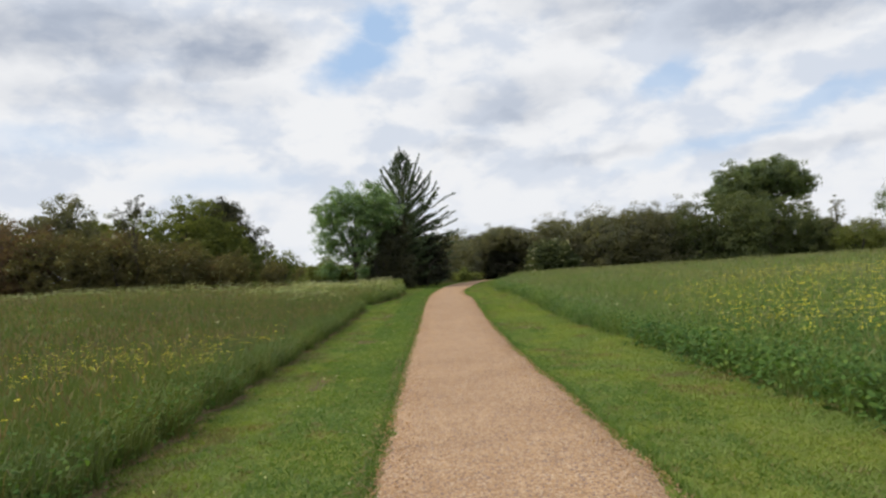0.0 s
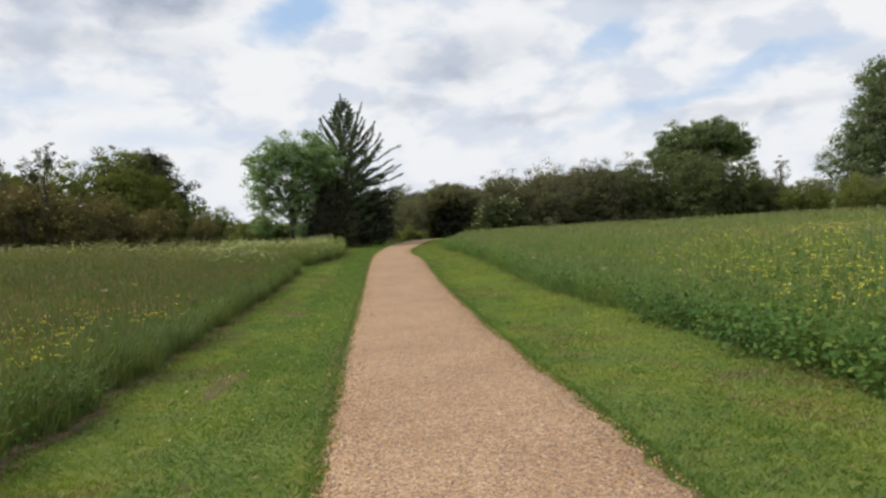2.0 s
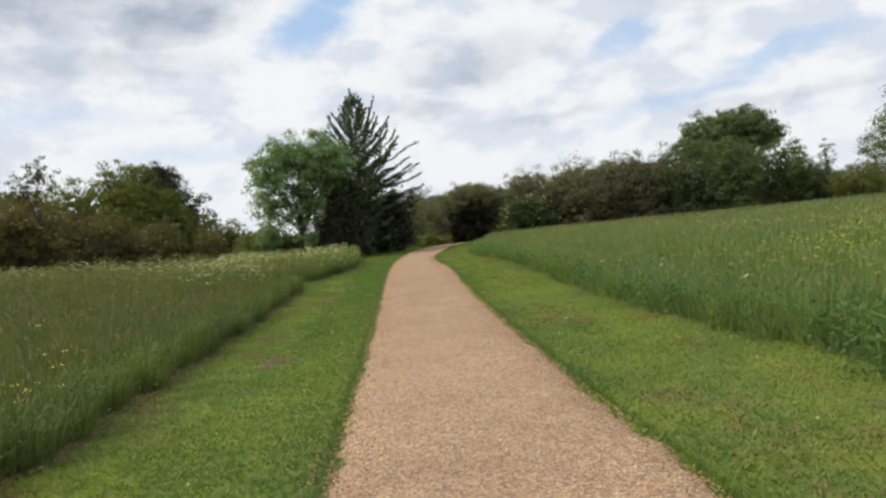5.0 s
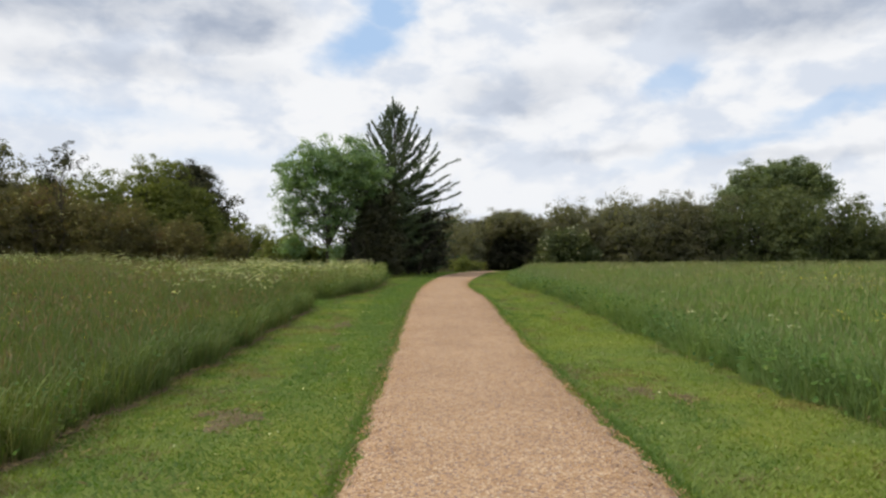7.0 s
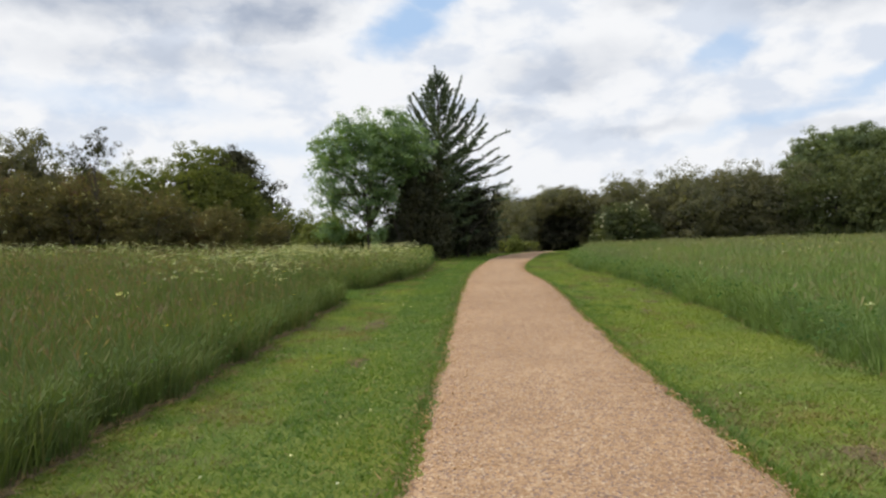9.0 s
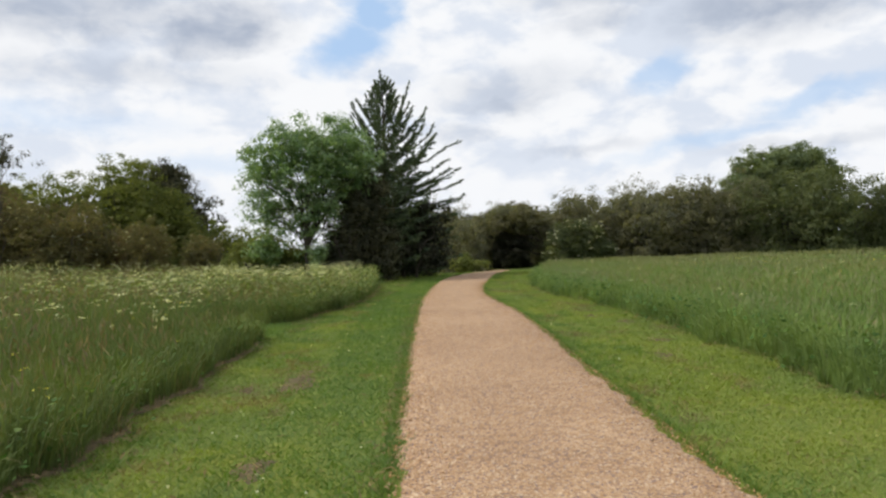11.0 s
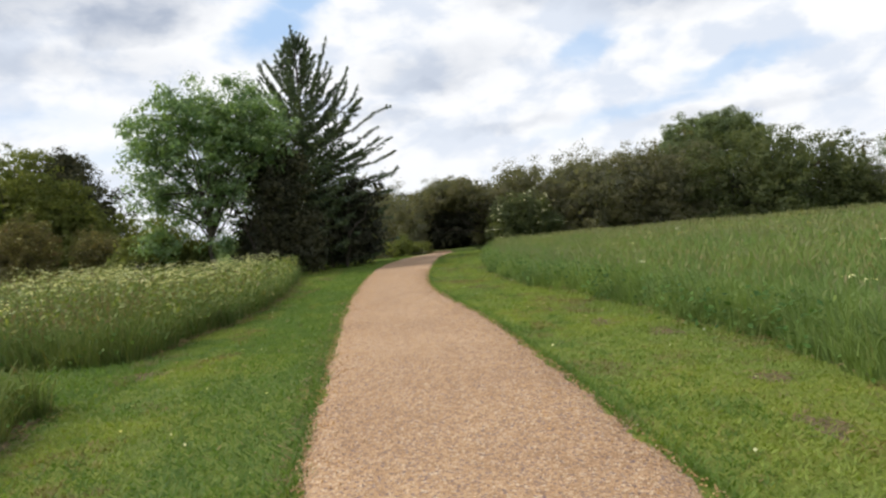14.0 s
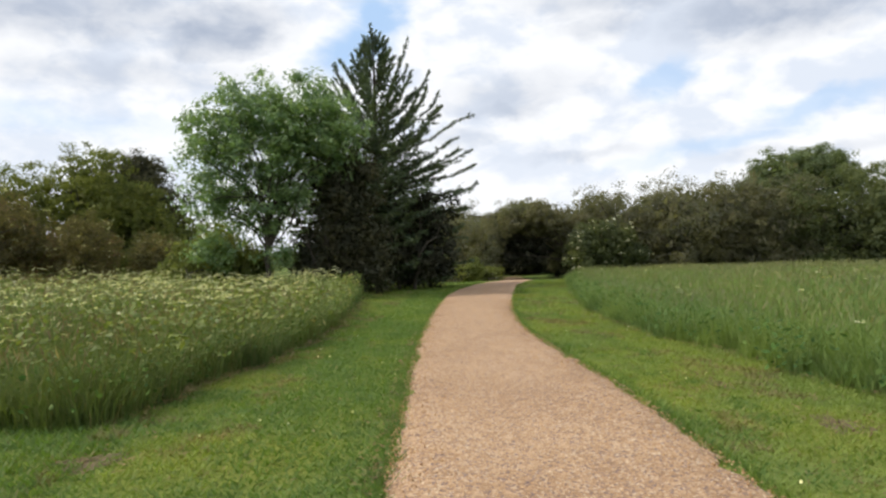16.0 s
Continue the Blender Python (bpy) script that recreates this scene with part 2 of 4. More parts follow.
# near-black leaf colour stands in for deep shade, in the tunnel and the conifer's skirt
DEEP_SHADE_LEAF = leafy("deep_shade_leaf", (0.026, 0.028, 0.021), (0.044, 0.048, 0.034), (0.058, 0.060, 0.042), 0.15, 0.7, 1.1, spec=0.08, tuft_scale=1.2, tufty=0.6)
# oak green lightened and greyed: distance haze put into the leaf colour
HAZED_OAK_LEAF = leafy("hazed_oak_leaf", (0.125, 0.158, 0.098), (0.160, 0.200, 0.120), (0.175, 0.21, 0.125), 0.45, 0.75, 0.3, spec=0.04, tuft_scale=0.35, tufty=0.5)
MAPLE_LEAF = leafy("field_maple_leaf", (0.098, 0.118, 0.066), (0.120, 0.143, 0.080), (0.135, 0.145, 0.088), 0.42, 0.8, 0.7, spec=0.03, tuft_scale=0.9, tufty=0.6)
SLOE_LEAF = leafy("dark_sloe_leaf", (0.056, 0.060, 0.043), (0.076, 0.079, 0.055), (0.09, 0.085, 0.06), 0.22, 0.8, 1.1, spec=0.03, tuft_scale=1.2, tufty=0.6)
WILLOW_LEAF = leafy("grey_willow_leaf", (0.115, 0.145, 0.092), (0.160, 0.198, 0.122), (0.19, 0.215, 0.145), 0.42, 0.65, 0.6, spec=0.08, tuft_scale=0.7, tufty=0.6)


# ---- plan ----
GY = [-3000, -6, 0, 7, 12, 17, 21, 24, 27, 30, 36, 43, 53, 60, 66, 75, 90, 120, 3000]
GZ = [0.1, 0.06, 0.0, -0.12, -0.30, -0.40, -0.44, -0.42, -0.36, -0.33, -0.35, -0.42, -0.46, -0.64, -1.1, -1.7, -1.7, -1.1, -0.8]
LEFT_Y = [-8, 4.8, 7.4, 12.7, 22, 28, 32, 35.2, 41, 47.2, 54, 61, 72, 90]
LEFT_X = [-0.5, -0.62, -0.67, -0.80, -0.88, -0.92, -0.89, -0.83, -0.58, -0.17, 1.25, 3.3, 4.6, 5.6]
RIGHT_Y = [-8, 4.4, 7, 10.8, 17, 25, 30, 33.3, 36.5, 41.4, 51.4, 61.3, 72, 90]
RIGHT_X = [1.5, 1.4, 1.36, 1.32, 1.25, 1.22, 1.21, 1.05, 0.92, 1.3, 2.63, 5.0, 6.6, 7.6]
MEADOW_L_Y = [-8, 5, 10.4, 18, 27, 31, 33.5, 37, 44, 49]
MEADOW_L_X = [-2.5, -2.72, -2.96, -3.2, -3.22, -3.2, -2.6, -2.35, -2.75, -3.1]
MEADOW_R_Y = [-8, 6, 12.8, 17, 24, 29, 32, 35.5, 39, 47, 53, 60]
MEADOW_R_X = [3.8, 3.6, 3.65, 3.4, 3.3, 3.2, 3.15, 2.65, 2.75, 3.9, 5.0, 6.6]


def smooth(t):
    t = np.clip(t, 0, 1)
    return t * t * (3 - 2 * t)


def soft_interp(y, ys, xs, w=1.5):
    return sum(np.interp(np.asarray(y, float) + k * w, ys, xs) for k in (-1, -0.5, 0, 0.5, 1)) / 5


def ground_z(x, y):
    """Height of the ground: a shallow dip along the walk, a bank on one side, a slow rise on the other."""
    x, y = np.asarray(x, float), np.asarray(y, float)
    z = soft_interp(y, GY, GZ, 2.0)
    z = z + 0.5 * smooth((-x - 5) / 16)
    z = z + 0.5 * smooth((x - 3.6) / 6) * (1 - smooth((y - 14) / 18))
    return z + 0.015 * np.sin(x * 1.7 + 0.6 * y) * np.sin(y * 1.1 - 0.4 * x)


def path_left(y):
    return soft_interp(y, LEFT_Y, LEFT_X)


def path_right(y):
    return soft_interp(y, RIGHT_Y, RIGHT_X)


def meadow_left(y):
    return soft_interp(y, MEADOW_L_Y, MEADOW_L_X, 0.6) + 0.07 * np.sin(np.asarray(y) * 2.9) + 0.05 * np.sin(np.asarray(y) * 7.3)


def meadow_right(y):
    return soft_interp(y, MEADOW_R_Y, MEADOW_R_X, 0.6) + 0.08 * np.sin(np.asarray(y) * 2.3 + 1) + 0.05 * np.sin(np.asarray(y) * 6.7)


# ---- building helpers ----
RNG = np.random.default_rng(7)


def quick_mesh(name, verts, faces):
    """A mesh from arrays; all faces have the same number of corners."""
    verts, faces = np.asarray(verts, np.float32), np.asarray(faces, np.int32)
    me = bpy.data.meshes.new(name)
    me.vertices.add(len(verts))
    me.vertices.foreach_set("co", verts.ravel())
    me.loops.add(faces.size)
    me.loops.foreach_set("vertex_index", faces.ravel())
    me.polygons.add(len(faces))
    me.polygons.foreach_set("loop_start", np.arange(0, faces.size, faces.shape[1], dtype=np.int32))
    me.update(calc_edges=True)
    return me


def put_mesh(name, me, mat, parent=None, label=""):
    ob = new(name, me)
    if mat and not me.materials:
        me.materials.append(mat)
    if parent is not None:
        ob.parent = parent
    if label:
        tagged(ob, label)
    return ob


def thing(name, place, label, category, group="", kind=""):
    ob = new(name)
    ob.matrix_basis = place
    return tagged(ob, label, category, group, kind)


def unit(v):
    return v / np.maximum(np.linalg.norm(v, axis=1, keepdims=True), 1e-6)


def leaf_arrays(centres, along, length, width, facing=None):
    """Diamond leaves, each with a fold along its middle; facing: the way their upper sides look."""
    n = len(centres)
    along = unit(along)
    if facing is None:
        side = unit(np.cross(along, RNG.normal(size=(n, 3))))
    else:
        side = unit(np.cross(facing, along))
        along = unit(np.cross(side, facing))
    up = np.cross(side, along)
    length, width = np.broadcast_to(length, n)[:, None], np.broadcast_to(width, n)[:, None]
    base, tip = centres - along * length * 0.5, centres + along * length * 0.5
    mid = centres - along * length * 0.08
    a = mid + side * width * 0.5 + up * width * 0.15
    b = mid - side * width * 0.5 + up * width * 0.15
    v = np.stack([base, a, tip, b], 1).reshape(-1, 3)
    return v, np.arange(4 * n).reshape(-1, 4)


def blade_arrays(x, y, z, h, w, lean, way=None):
    """Bent grass blades of three triangles."""
    n = len(x)
    root = np.stack([x, y, z], 1)
    turn = RNG.uniform(0, 2 * np.pi, n)
    side = np.stack([np.cos(turn), np.sin(turn), np.zeros(n)], 1) * (w / 2)[:, None]
    bend_a = RNG.uniform(0, 2 * np.pi, n) if way is None else way
    bend = np.stack([np.cos(bend_a), np.sin(bend_a), np.zeros(n)], 1) * (lean * h)[:, None]
    up = np.stack([np.zeros(n), np.zeros(n), h], 1)
    m = root + up * 0.55 + bend * 0.3
    t = root + up * (1 - 0.25 * lean[:, None]) + bend
    v = np.stack([root - side, root + side, m + side * 0.8, m - side * 0.8, t], 1).reshape(-1, 3)
    k = np.arange(n)[:, None] * 5
    f = np.concatenate([k + [0, 1, 2], k + [0, 2, 3], k + [3, 2, 4]], 1).reshape(-1, 3)
    return v, f


def plain_blades(x, y, z, h, w, lean, way=None):
    """Far blades: one bent triangle each."""
    n = len(x)
    turn = RNG.uniform(0, 2 * np.pi, n)
    a = RNG.uniform(0, 2 * np.pi, n) if way is None else way
    root = np.stack([x, y, z], 1)
    side = np.stack([np.cos(turn), np.sin(turn), np.zeros(n)], 1) * (w * 0.62)[:, None]
    tip = root + np.stack([np.cos(a) * lean * h, np.sin(a) * lean * h, h * (1 - 0.25 * lean)], 1)
    return np.stack([root - side, root + side, tip], 1).reshape(-1, 3), np.arange(3 * n).reshape(-1, 3)


def arching_blades(x, y, z, h, w, reach, way):
    """Long leaves that rise, arch over and hang at the tip: four quads each, narrowing to the tip."""
    n = len(x)
    k = np.linspace(0, 1, 5)
    out = np.stack([np.cos(way), np.sin(way), 0 * way], 1)
    side = np.stack([-np.sin(way), np.cos(way), 0 * way], 1)
    mid = np.stack([x, y, z], 1)[:, None] + out[:, None] * (reach[:, None] * k ** 1.6)[..., None]
    mid[..., 2] += h[:, None] * (1.75 * k - 0.95 * k ** 2.4)
    half = side[:, None] * (0.5 * w[:, None] * (1 - 0.85 * k ** 2))[..., None]
    v = np.stack([mid - half, mid + half], 2).reshape(-1, 3)
    base = np.arange(n)[:, None, None] * 10 + np.arange(4)[None, :, None] * 2
    return v, (base + np.array([0, 1, 3, 2])).reshape(-1, 4)


def mixed_blades(x, y, z, h, w, lean, way, far):
    near = ~far
    pick = lambda k: None if way is None else way[k]
    return join_arrays([blade_arrays(x[near], y[near], z[near], h[near], w[near], lean[near], pick(near)), plain_blades(x[far], y[far], z[far], h[far], w[far], lean[far], pick(far))])


def tube_arrays(points, radii, sides=6):
    points = np.asarray(points, float)
    v, f = [], []
    for i, (p, r) in enumerate(zip(points, radii)):
        d = points[min(i + 1, len(points) - 1)] - points[max(i - 1, 0)]
        d = d / (np.linalg.norm(d) + 1e-9)
        a = np.cross(d, (0.31, 0.95, 0.1) if abs(d[2]) > 0.8 else (0, 0, 1.0))
        a /= np.linalg.norm(a)
        b = np.cross(d, a)
        for k in range(sides):
            t = 2 * math.pi * k / sides
            v.append(p + r * (math.cos(t) * a + math.sin(t) * b))
        if i:
            for k in range(sides):
                o = (i - 1) * sides
                f.append((o + k, o + (k + 1) % sides, o + sides + (k + 1) % sides, o + sides + k))
    return np.array(v), np.array(f)


def join_arrays(items):
    vs, fs, o = [], [], 0
    for v, f in items:
        vs.append(v), fs.append(f + o)
        o += len(v)
    return np.concatenate(vs), np.concatenate(fs)


def bent_line(a, b, sag=0.1, n=5):
    a, b = np.asarray(a, float), np.asarray(b, float)
    t = np.linspace(0, 1, n)[:, None]
    p = a + (b - a) * t
    length = np.linalg.norm(b - a)
    p = p + RNG.normal(size=(n, 3)) * length * 0.03 * np.sin(np.pi * t)
    p[:, 2] += sag * length * np.sin(np.pi * t[:, 0])
    return p


def crown_points(lobes, clumps, per, spread, shell=0.5, ragged=0.16):
    """Leaf places in clumps over a set of ellipsoid lobes (x, y, z, rx, ry, rz); returns places, clump centres."""
    lobes = np.asarray(lobes, float)
    vol = (lobes[:, 3] * lobes[:, 4] * lobes[:, 5]) ** 0.7
    which = RNG.choice(len(lobes), clumps, p=vol / vol.sum())
    d = unit(RNG.normal(size=(clumps, 3)))
    r = RNG.uniform(0, 1, clumps) ** shell
    r = r * (1 + ragged * RNG.normal(size=clumps))
    c = lobes[which, :3] + d * r[:, None] * lobes[which, 3:]
    c = c[c[:, 2] > 0.12]
    s = spread * RNG.uniform(0.7, 1.5, len(c))
    ball = unit(RNG.normal(size=(len(c) * per, 3))) * RNG.uniform(0, 1, (len(c) * per, 1)) ** 0.45
    p = np.repeat(c, per, 0) + ball * np.repeat(s, per)[:, None] * (1.6, 1.6, 1.1)
    out = ball * (1, 1, 1.2) + (0, 0, 0.45) + RNG.normal(size=ball.shape) * 0.22
    keep = p[:, 2] > 0.03
    return p[keep], c, unit(out[keep])


def broadleaf(name, place, label, category, lobes, leaf, trunk_h, trunk_r, clumps=260, per=40, spread=0.3, size=0.16, limbs=14, stems=1, shell=0.42, ragged=0.06, group="", flowers=None, core=850, limbs_apart=False, slim=1.0):
    """A tree or bush: tapered trunk and limbs, and a crown of many small leaves in uneven clumps."""
    global RNG
    kept, at_place = RNG, place.translation
    RNG = np.random.default_rng(int(abs(at_place.x) * 131 + abs(at_place.y) * 17) + len(label))
    t = thing(name, place, label, category, group)
    p, c, out = crown_points(lobes, clumps, per, spread, shell, ragged)
    n = len(p)
    v, f = leaf_arrays(p, RNG.normal(size=(n, 3)) + (0, 0, -0.25), size * RNG.uniform(0.7, 1.4, n), slim * size * RNG.uniform(0.55, 0.85, n), out)
    lob = np.asarray(lobes, float)
    pick = RNG.integers(0, len(lob), core)
    q = lob[pick, :3] + unit(RNG.normal(size=(core, 3))) * RNG.uniform(0.15, 0.74, (core, 1)) * lob[pick, 3:]
    q[:, 2] = np.maximum(q[:, 2], 0.15)
    cv, cf = leaf_arrays(q, RNG.normal(size=(core, 3)), size * 2.3, size * 1.7, unit(RNG.normal(size=(core, 3)) + (0, -0.6, 0.2)))
    v, f = join_arrays([(v, f), (cv, cf)])
    wood = []
    for s in range(stems):
        off = RNG.normal(size=2) * (0.0 if stems == 1 else 0.35)
        top = np.array([off[0] * 2, off[1] * 2, trunk_h])
        wood.append(tube_arrays(bent_line((off[0], off[1], -0.25), top, 0.0, 6), np.linspace(trunk_r, trunk_r * 0.55, 6), 8))
        for q in c[RNG.choice(len(c), max(2, limbs // stems))]:
            a = np.array([off[0], off[1], 0]) + (top - (off[0], off[1], 0)) * RNG.uniform(0.4, 1.0)
            limb = tube_arrays(bent_line(a, q, 0.08, 6), np.linspace(trunk_r * 0.4, trunk_r * 0.06, 6), 5)
            if limbs_apart:
                put_mesh("limb", quick_mesh("limb", *limb), BARK, t)
            else:
                wood.append(limb)
    put_mesh("trunk", quick_mesh("trunk", *join_arrays(wood)), BARK, t)
    put_mesh("crown", quick_mesh("crown", v, f), leaf, t)
    if flowers:
        count, fsize, fmat = flowers
        q = c[RNG.choice(len(c), count)] + RNG.normal(size=(count, 3)) * 0.1
        mid = np.asarray(lobes, float)[:, :3].mean(0)
        q = q + unit(q - mid) * spread * 1.1
        q = np.repeat(q, 7, 0) + RNG.normal(size=(count * 7, 3)) * fsize * (0.5, 0.5, 0.2)
        put_mesh("blossom", quick_mesh("blossom", *leaf_arrays(q, RNG.normal(size=(len(q), 3)) * (1, 1, 0.3), fsize * 0.6, fsize * 0.5)), fmat, t, "flat cream-white flower heads")
    RNG = kept
    return t


def at(x, y, turn=0.0, s=1.0, dz=0.0):
    return pose(x, y, float(ground_z(x, y)) + dz, 0, 0, turn) @ Matrix.Diagonal((s, s, s, 1))


# ---- ground ----
def spread_axis(lo, hi, step, far):
    core = list(np.arange(lo, hi + 1e-6, step))
    out, d = [], step
    while hi + sum(out) < far:
        d *= 1.45
        out.append(d)
    right = hi + np.cumsum(out)
    left = lo - np.cumsum(out)
    return np.array(list(left[::-1]) + core + list(right))


def build_ground():
    xs, ys = spread_axis(-12, 12, 0.2, 2600), spread_axis(-6, 80, 0.4, 2600)
    X, Y = np.meshgrid(xs, ys)
    Z = ground_z(X, Y)
    v = np.stack([X.ravel(), Y.ravel(), Z.ravel()], 1)
    nx = len(xs)
    i = (np.arange(len(ys) - 1)[:, None] * nx + np.arange(nx - 1)[None]).ravel()
    f = np.stack([i, i + 1, i + nx + 1, i + nx], 1)
    me = quick_mesh("ground", v, f)
    me.materials.append(LAWN), me.materials.append(FIELD)
    c = v[f].mean(1)
    field = (c[:, 0] < meadow_left(c[:, 1])) | (c[:, 0] > meadow_right(c[:, 1])) | (c[:, 1] > 62)
    gap = (c[:, 1] > 28.0) & (c[:, 1] < 30.0) & (c[:, 0] < 0) & (c[:, 0] > -7.4)
    me.polygons.foreach_set("material_index", (field & ~gap).astype(np.int32))
    me.polygons.foreach_set("use_smooth", np.ones(len(f), bool))
    tagged(new("ground", me), "green mown verges and meadow soil", "ground", "", "structure")


def build_path():
    ys = np.concatenate([np.arange(-7, 46, 0.04), np.arange(46, 89, 0.12)])
    rag = lambda k: 0.02 * np.sin(ys * 2.1 + k) + 0.012 * np.sin(ys * 5.7 + 2 * k) + np.convolve(RNG.normal(size=len(ys)) * 0.06, (0.2, 0.3, 0.3, 0.2), "same")
    L, R = path_left(ys) - 0.03 + rag(0.3), path_right(ys) + 0.04 + rag(2.1)
    us = np.linspace(0, 1, 13)
    X = L[:, None] + (R - L)[:, None] * us
    Y = np.repeat(ys[:, None], 13, 1)
    camber = 0.03 + 0.025 * (1 - (2 * us - 1) ** 4)
    Z = ground_z(X, Y) + camber
    Z[:, 0] -= 0.07
    Z[:, -1] -= 0.07
    X[:, 0] -= 0.03
    X[:, -1] += 0.03
    v = np.stack([X.ravel(), Y.ravel(), Z.ravel()], 1)
    i = (np.arange(len(ys) - 1)[:, None] * 13 + np.arange(12)[None]).ravel()
    me = quick_mesh("path", v, np.stack([i, i + 1, i + 14, i + 13], 1))
    me.polygons.foreach_set("use_smooth", np.ones(len(me.polygons), bool))
    tagged(put_mesh("path", me, GRAVEL), "buff crushed gravel footpath with ragged grass edges", "footpath", "", "structure")


build_ground()
build_path()


# ---- grass ----
def in_gap(x, y):
    return (x < 0) & (x > -7.2) & (y > 28.1 + 0.02 * x) & (y < 30.05 - 0.015 * x)


def scatter(count, x0, x1, y0, y1):
    return RNG.uniform(x0, x1, count), RNG.uniform(y0, y1, count)


def patchy(x, y, s):
    """Slow variation, 0 to 1, for uneven growth."""
    out = np.zeros_like(np.asarray(x, float))
    for k in range(7):
        t, f = 2.4 * k + 0.7, 0.8 * 1.37 ** k * s
        out = out + np.sin(f * (x * np.cos(t) + y * np.sin(t)) + 1.9 * k + 1.3 * np.sin(0.6 * f * (y * np.cos(t) - x * np.sin(t)) + k)) / 1.25 ** k
    return np.clip(0.5 + 0.17 * out, 0, 1)


BARE = [(-1.95, 10.6, 0.22, 0.9), (-2.0, 16.9, 0.3, 0.5), (-2.3, 17.1, 0.12, 0.2), (-2.05, 24.6, 0.22, 0.7), (-2.55, 24.2, 0.10, 0.2), (-1.8, 21.5, 0.15, 0.3),
        (1.95, 18.0, 0.15, 0.35), (2.3, 17.7, 0.12, 0.25), (2.25, 25.3, 0.14, 0.3), (2.35, 29.6, 0.2, 0.35), (2.7, 28.6, 0.22, 0.3), (2.1, 31.2, 0.12, 0.4), (-2.9, 29.2, 0.3, 0.25), (2.6, 26.4, 0.2, 0.2)]


def build_bare():
    """Worn patches of dry soil and moss with small clods."""
    for i, (px, py, rx, ry) in enumerate(BARE):
        k = 40
        a = np.linspace(0, 2 * np.pi, k, endpoint=False)
        edge = 1 + 0.25 * np.sin(3 * a + i) + 0.15 * np.sin(7 * a + 2 * i) + RNG.normal(size=k) * 0.08
        rows = [np.stack([px + 0.8 * rx * q * edge * np.cos(a), py + 0.8 * ry * q * edge * np.sin(a)], 1) for q in (0.02, 0.3, 0.6, 0.85, 1.0)]
        v = []
        for q, row in zip((0.010, 0.010, 0.008, 0.006, -0.006), rows):
            v.append(np.column_stack([row, ground_z(row[:, 0], row[:, 1]) + q + (RNG.normal(size=k) * 0.004 if q > 0 else 0)]))
        f = [(r * k + j, r * k + (j + 1) % k, (r + 1) * k + (j + 1) % k, (r + 1) * k + j) for r in range(4) for j in range(k)]
        tagged(put_mesh("bare_soil", quick_mesh("bare_soil", np.concatenate(v), f), SOIL), "worn patch of dry brown soil in mown grass", "soil", "worn patches", "structure")
        n = int(90 * rx * ry / 0.1) + 20
        x, y = px + RNG.normal(size=n) * rx * 0.6, py + RNG.normal(size=n) * ry * 0.6
        yield np.stack([x, y, ground_z(x, y) + 0.018], 1)


def build_straw():
    """Dry clippings and dead stems at the foot of the tall grass and on the worn patches."""
    places = list(build_bare())
    ys = np.arange(1.5, 27.8, 0.12)
    e = meadow_left(ys)
    rag = 0.10 * patchy(e * 0 + 3.1, ys, 1.5)
    cols = [e - 0.02 + rag + RNG.normal(size=len(ys)) * 0.03, e - 0.05 + rag, e - 0.10, e - 0.30]
    X = np.stack(cols, 1)
    Y = np.repeat(ys[:, None], 4, 1)
    Z = ground_z(X, Y) + np.array([-0.004, 0.014, 0.014, -0.004]) + RNG.normal(size=X.shape) * 0.003
    i = (np.arange(len(ys) - 1)[:, None] * 4 + np.arange(3)[None]).ravel()
    tagged(put_mesh("soil_strip", quick_mesh("soil_strip", np.stack([X.ravel(), Y.ravel(), Z.ravel()], 1), np.stack([i + 1, i, i + 4, i + 5], 1)), SOIL), "strip of bare brown soil below the tall grass", "soil", "", "structure")
    for side, n in ((-1, 9000), (1, 3500)):
        y = RNG.uniform(1.5, 47, n)
        e = meadow_left(y) if side < 0 else meadow_right(y)
        x = e - side * RNG.normal(size=n) * 0.09 + side * -0.03
        ok = ~in_gap(x - 0.2, y) & (RNG.uniform(0, 1, n) < 0.35 + 0.8 * patchy(x, y, 1.2))
        places.append(np.stack([x, y, ground_z(x, y) + 0.02 + RNG.uniform(0, 0.03, n)], 1)[ok])
    y = RNG.uniform(1.5, 40, 1500)
    x = np.where(RNG.uniform(0, 1, 1500) < 0.5, path_left(y) - RNG.uniform(0, 2, 1500), path_right(y) + RNG.uniform(0, 2, 1500))
    places.append(np.stack([x, y, ground_z(x, y) + 0.03], 1))
    y = 1.5 + 34.5 * RNG.uniform(0, 1, 5200) ** 1.3
    x = path_left(y) - 0.05 + RNG.normal(size=5200) * 0.06
    places.append(np.stack([x, y, ground_z(x, y) + 0.04], 1)[RNG.uniform(0, 1, 5200) < patchy(x, y, 1.6)])
    p = np.concatenate(places)
    n = len(p)
    v, f = leaf_arrays(p, RNG.normal(size=(n, 3)) * (1, 1, 0.15), RNG.uniform(0.03, 0.12, n), RNG.uniform(0.006, 0.014, n), unit(RNG.normal(size=(n, 3)) * 0.3 + (0, 0, 1)))
    tagged(put_mesh("dry_straw", quick_mesh("dry_straw", v, f), STRAW), "dry brown clippings at the foot of tall grass", "straw", "", "stuff")


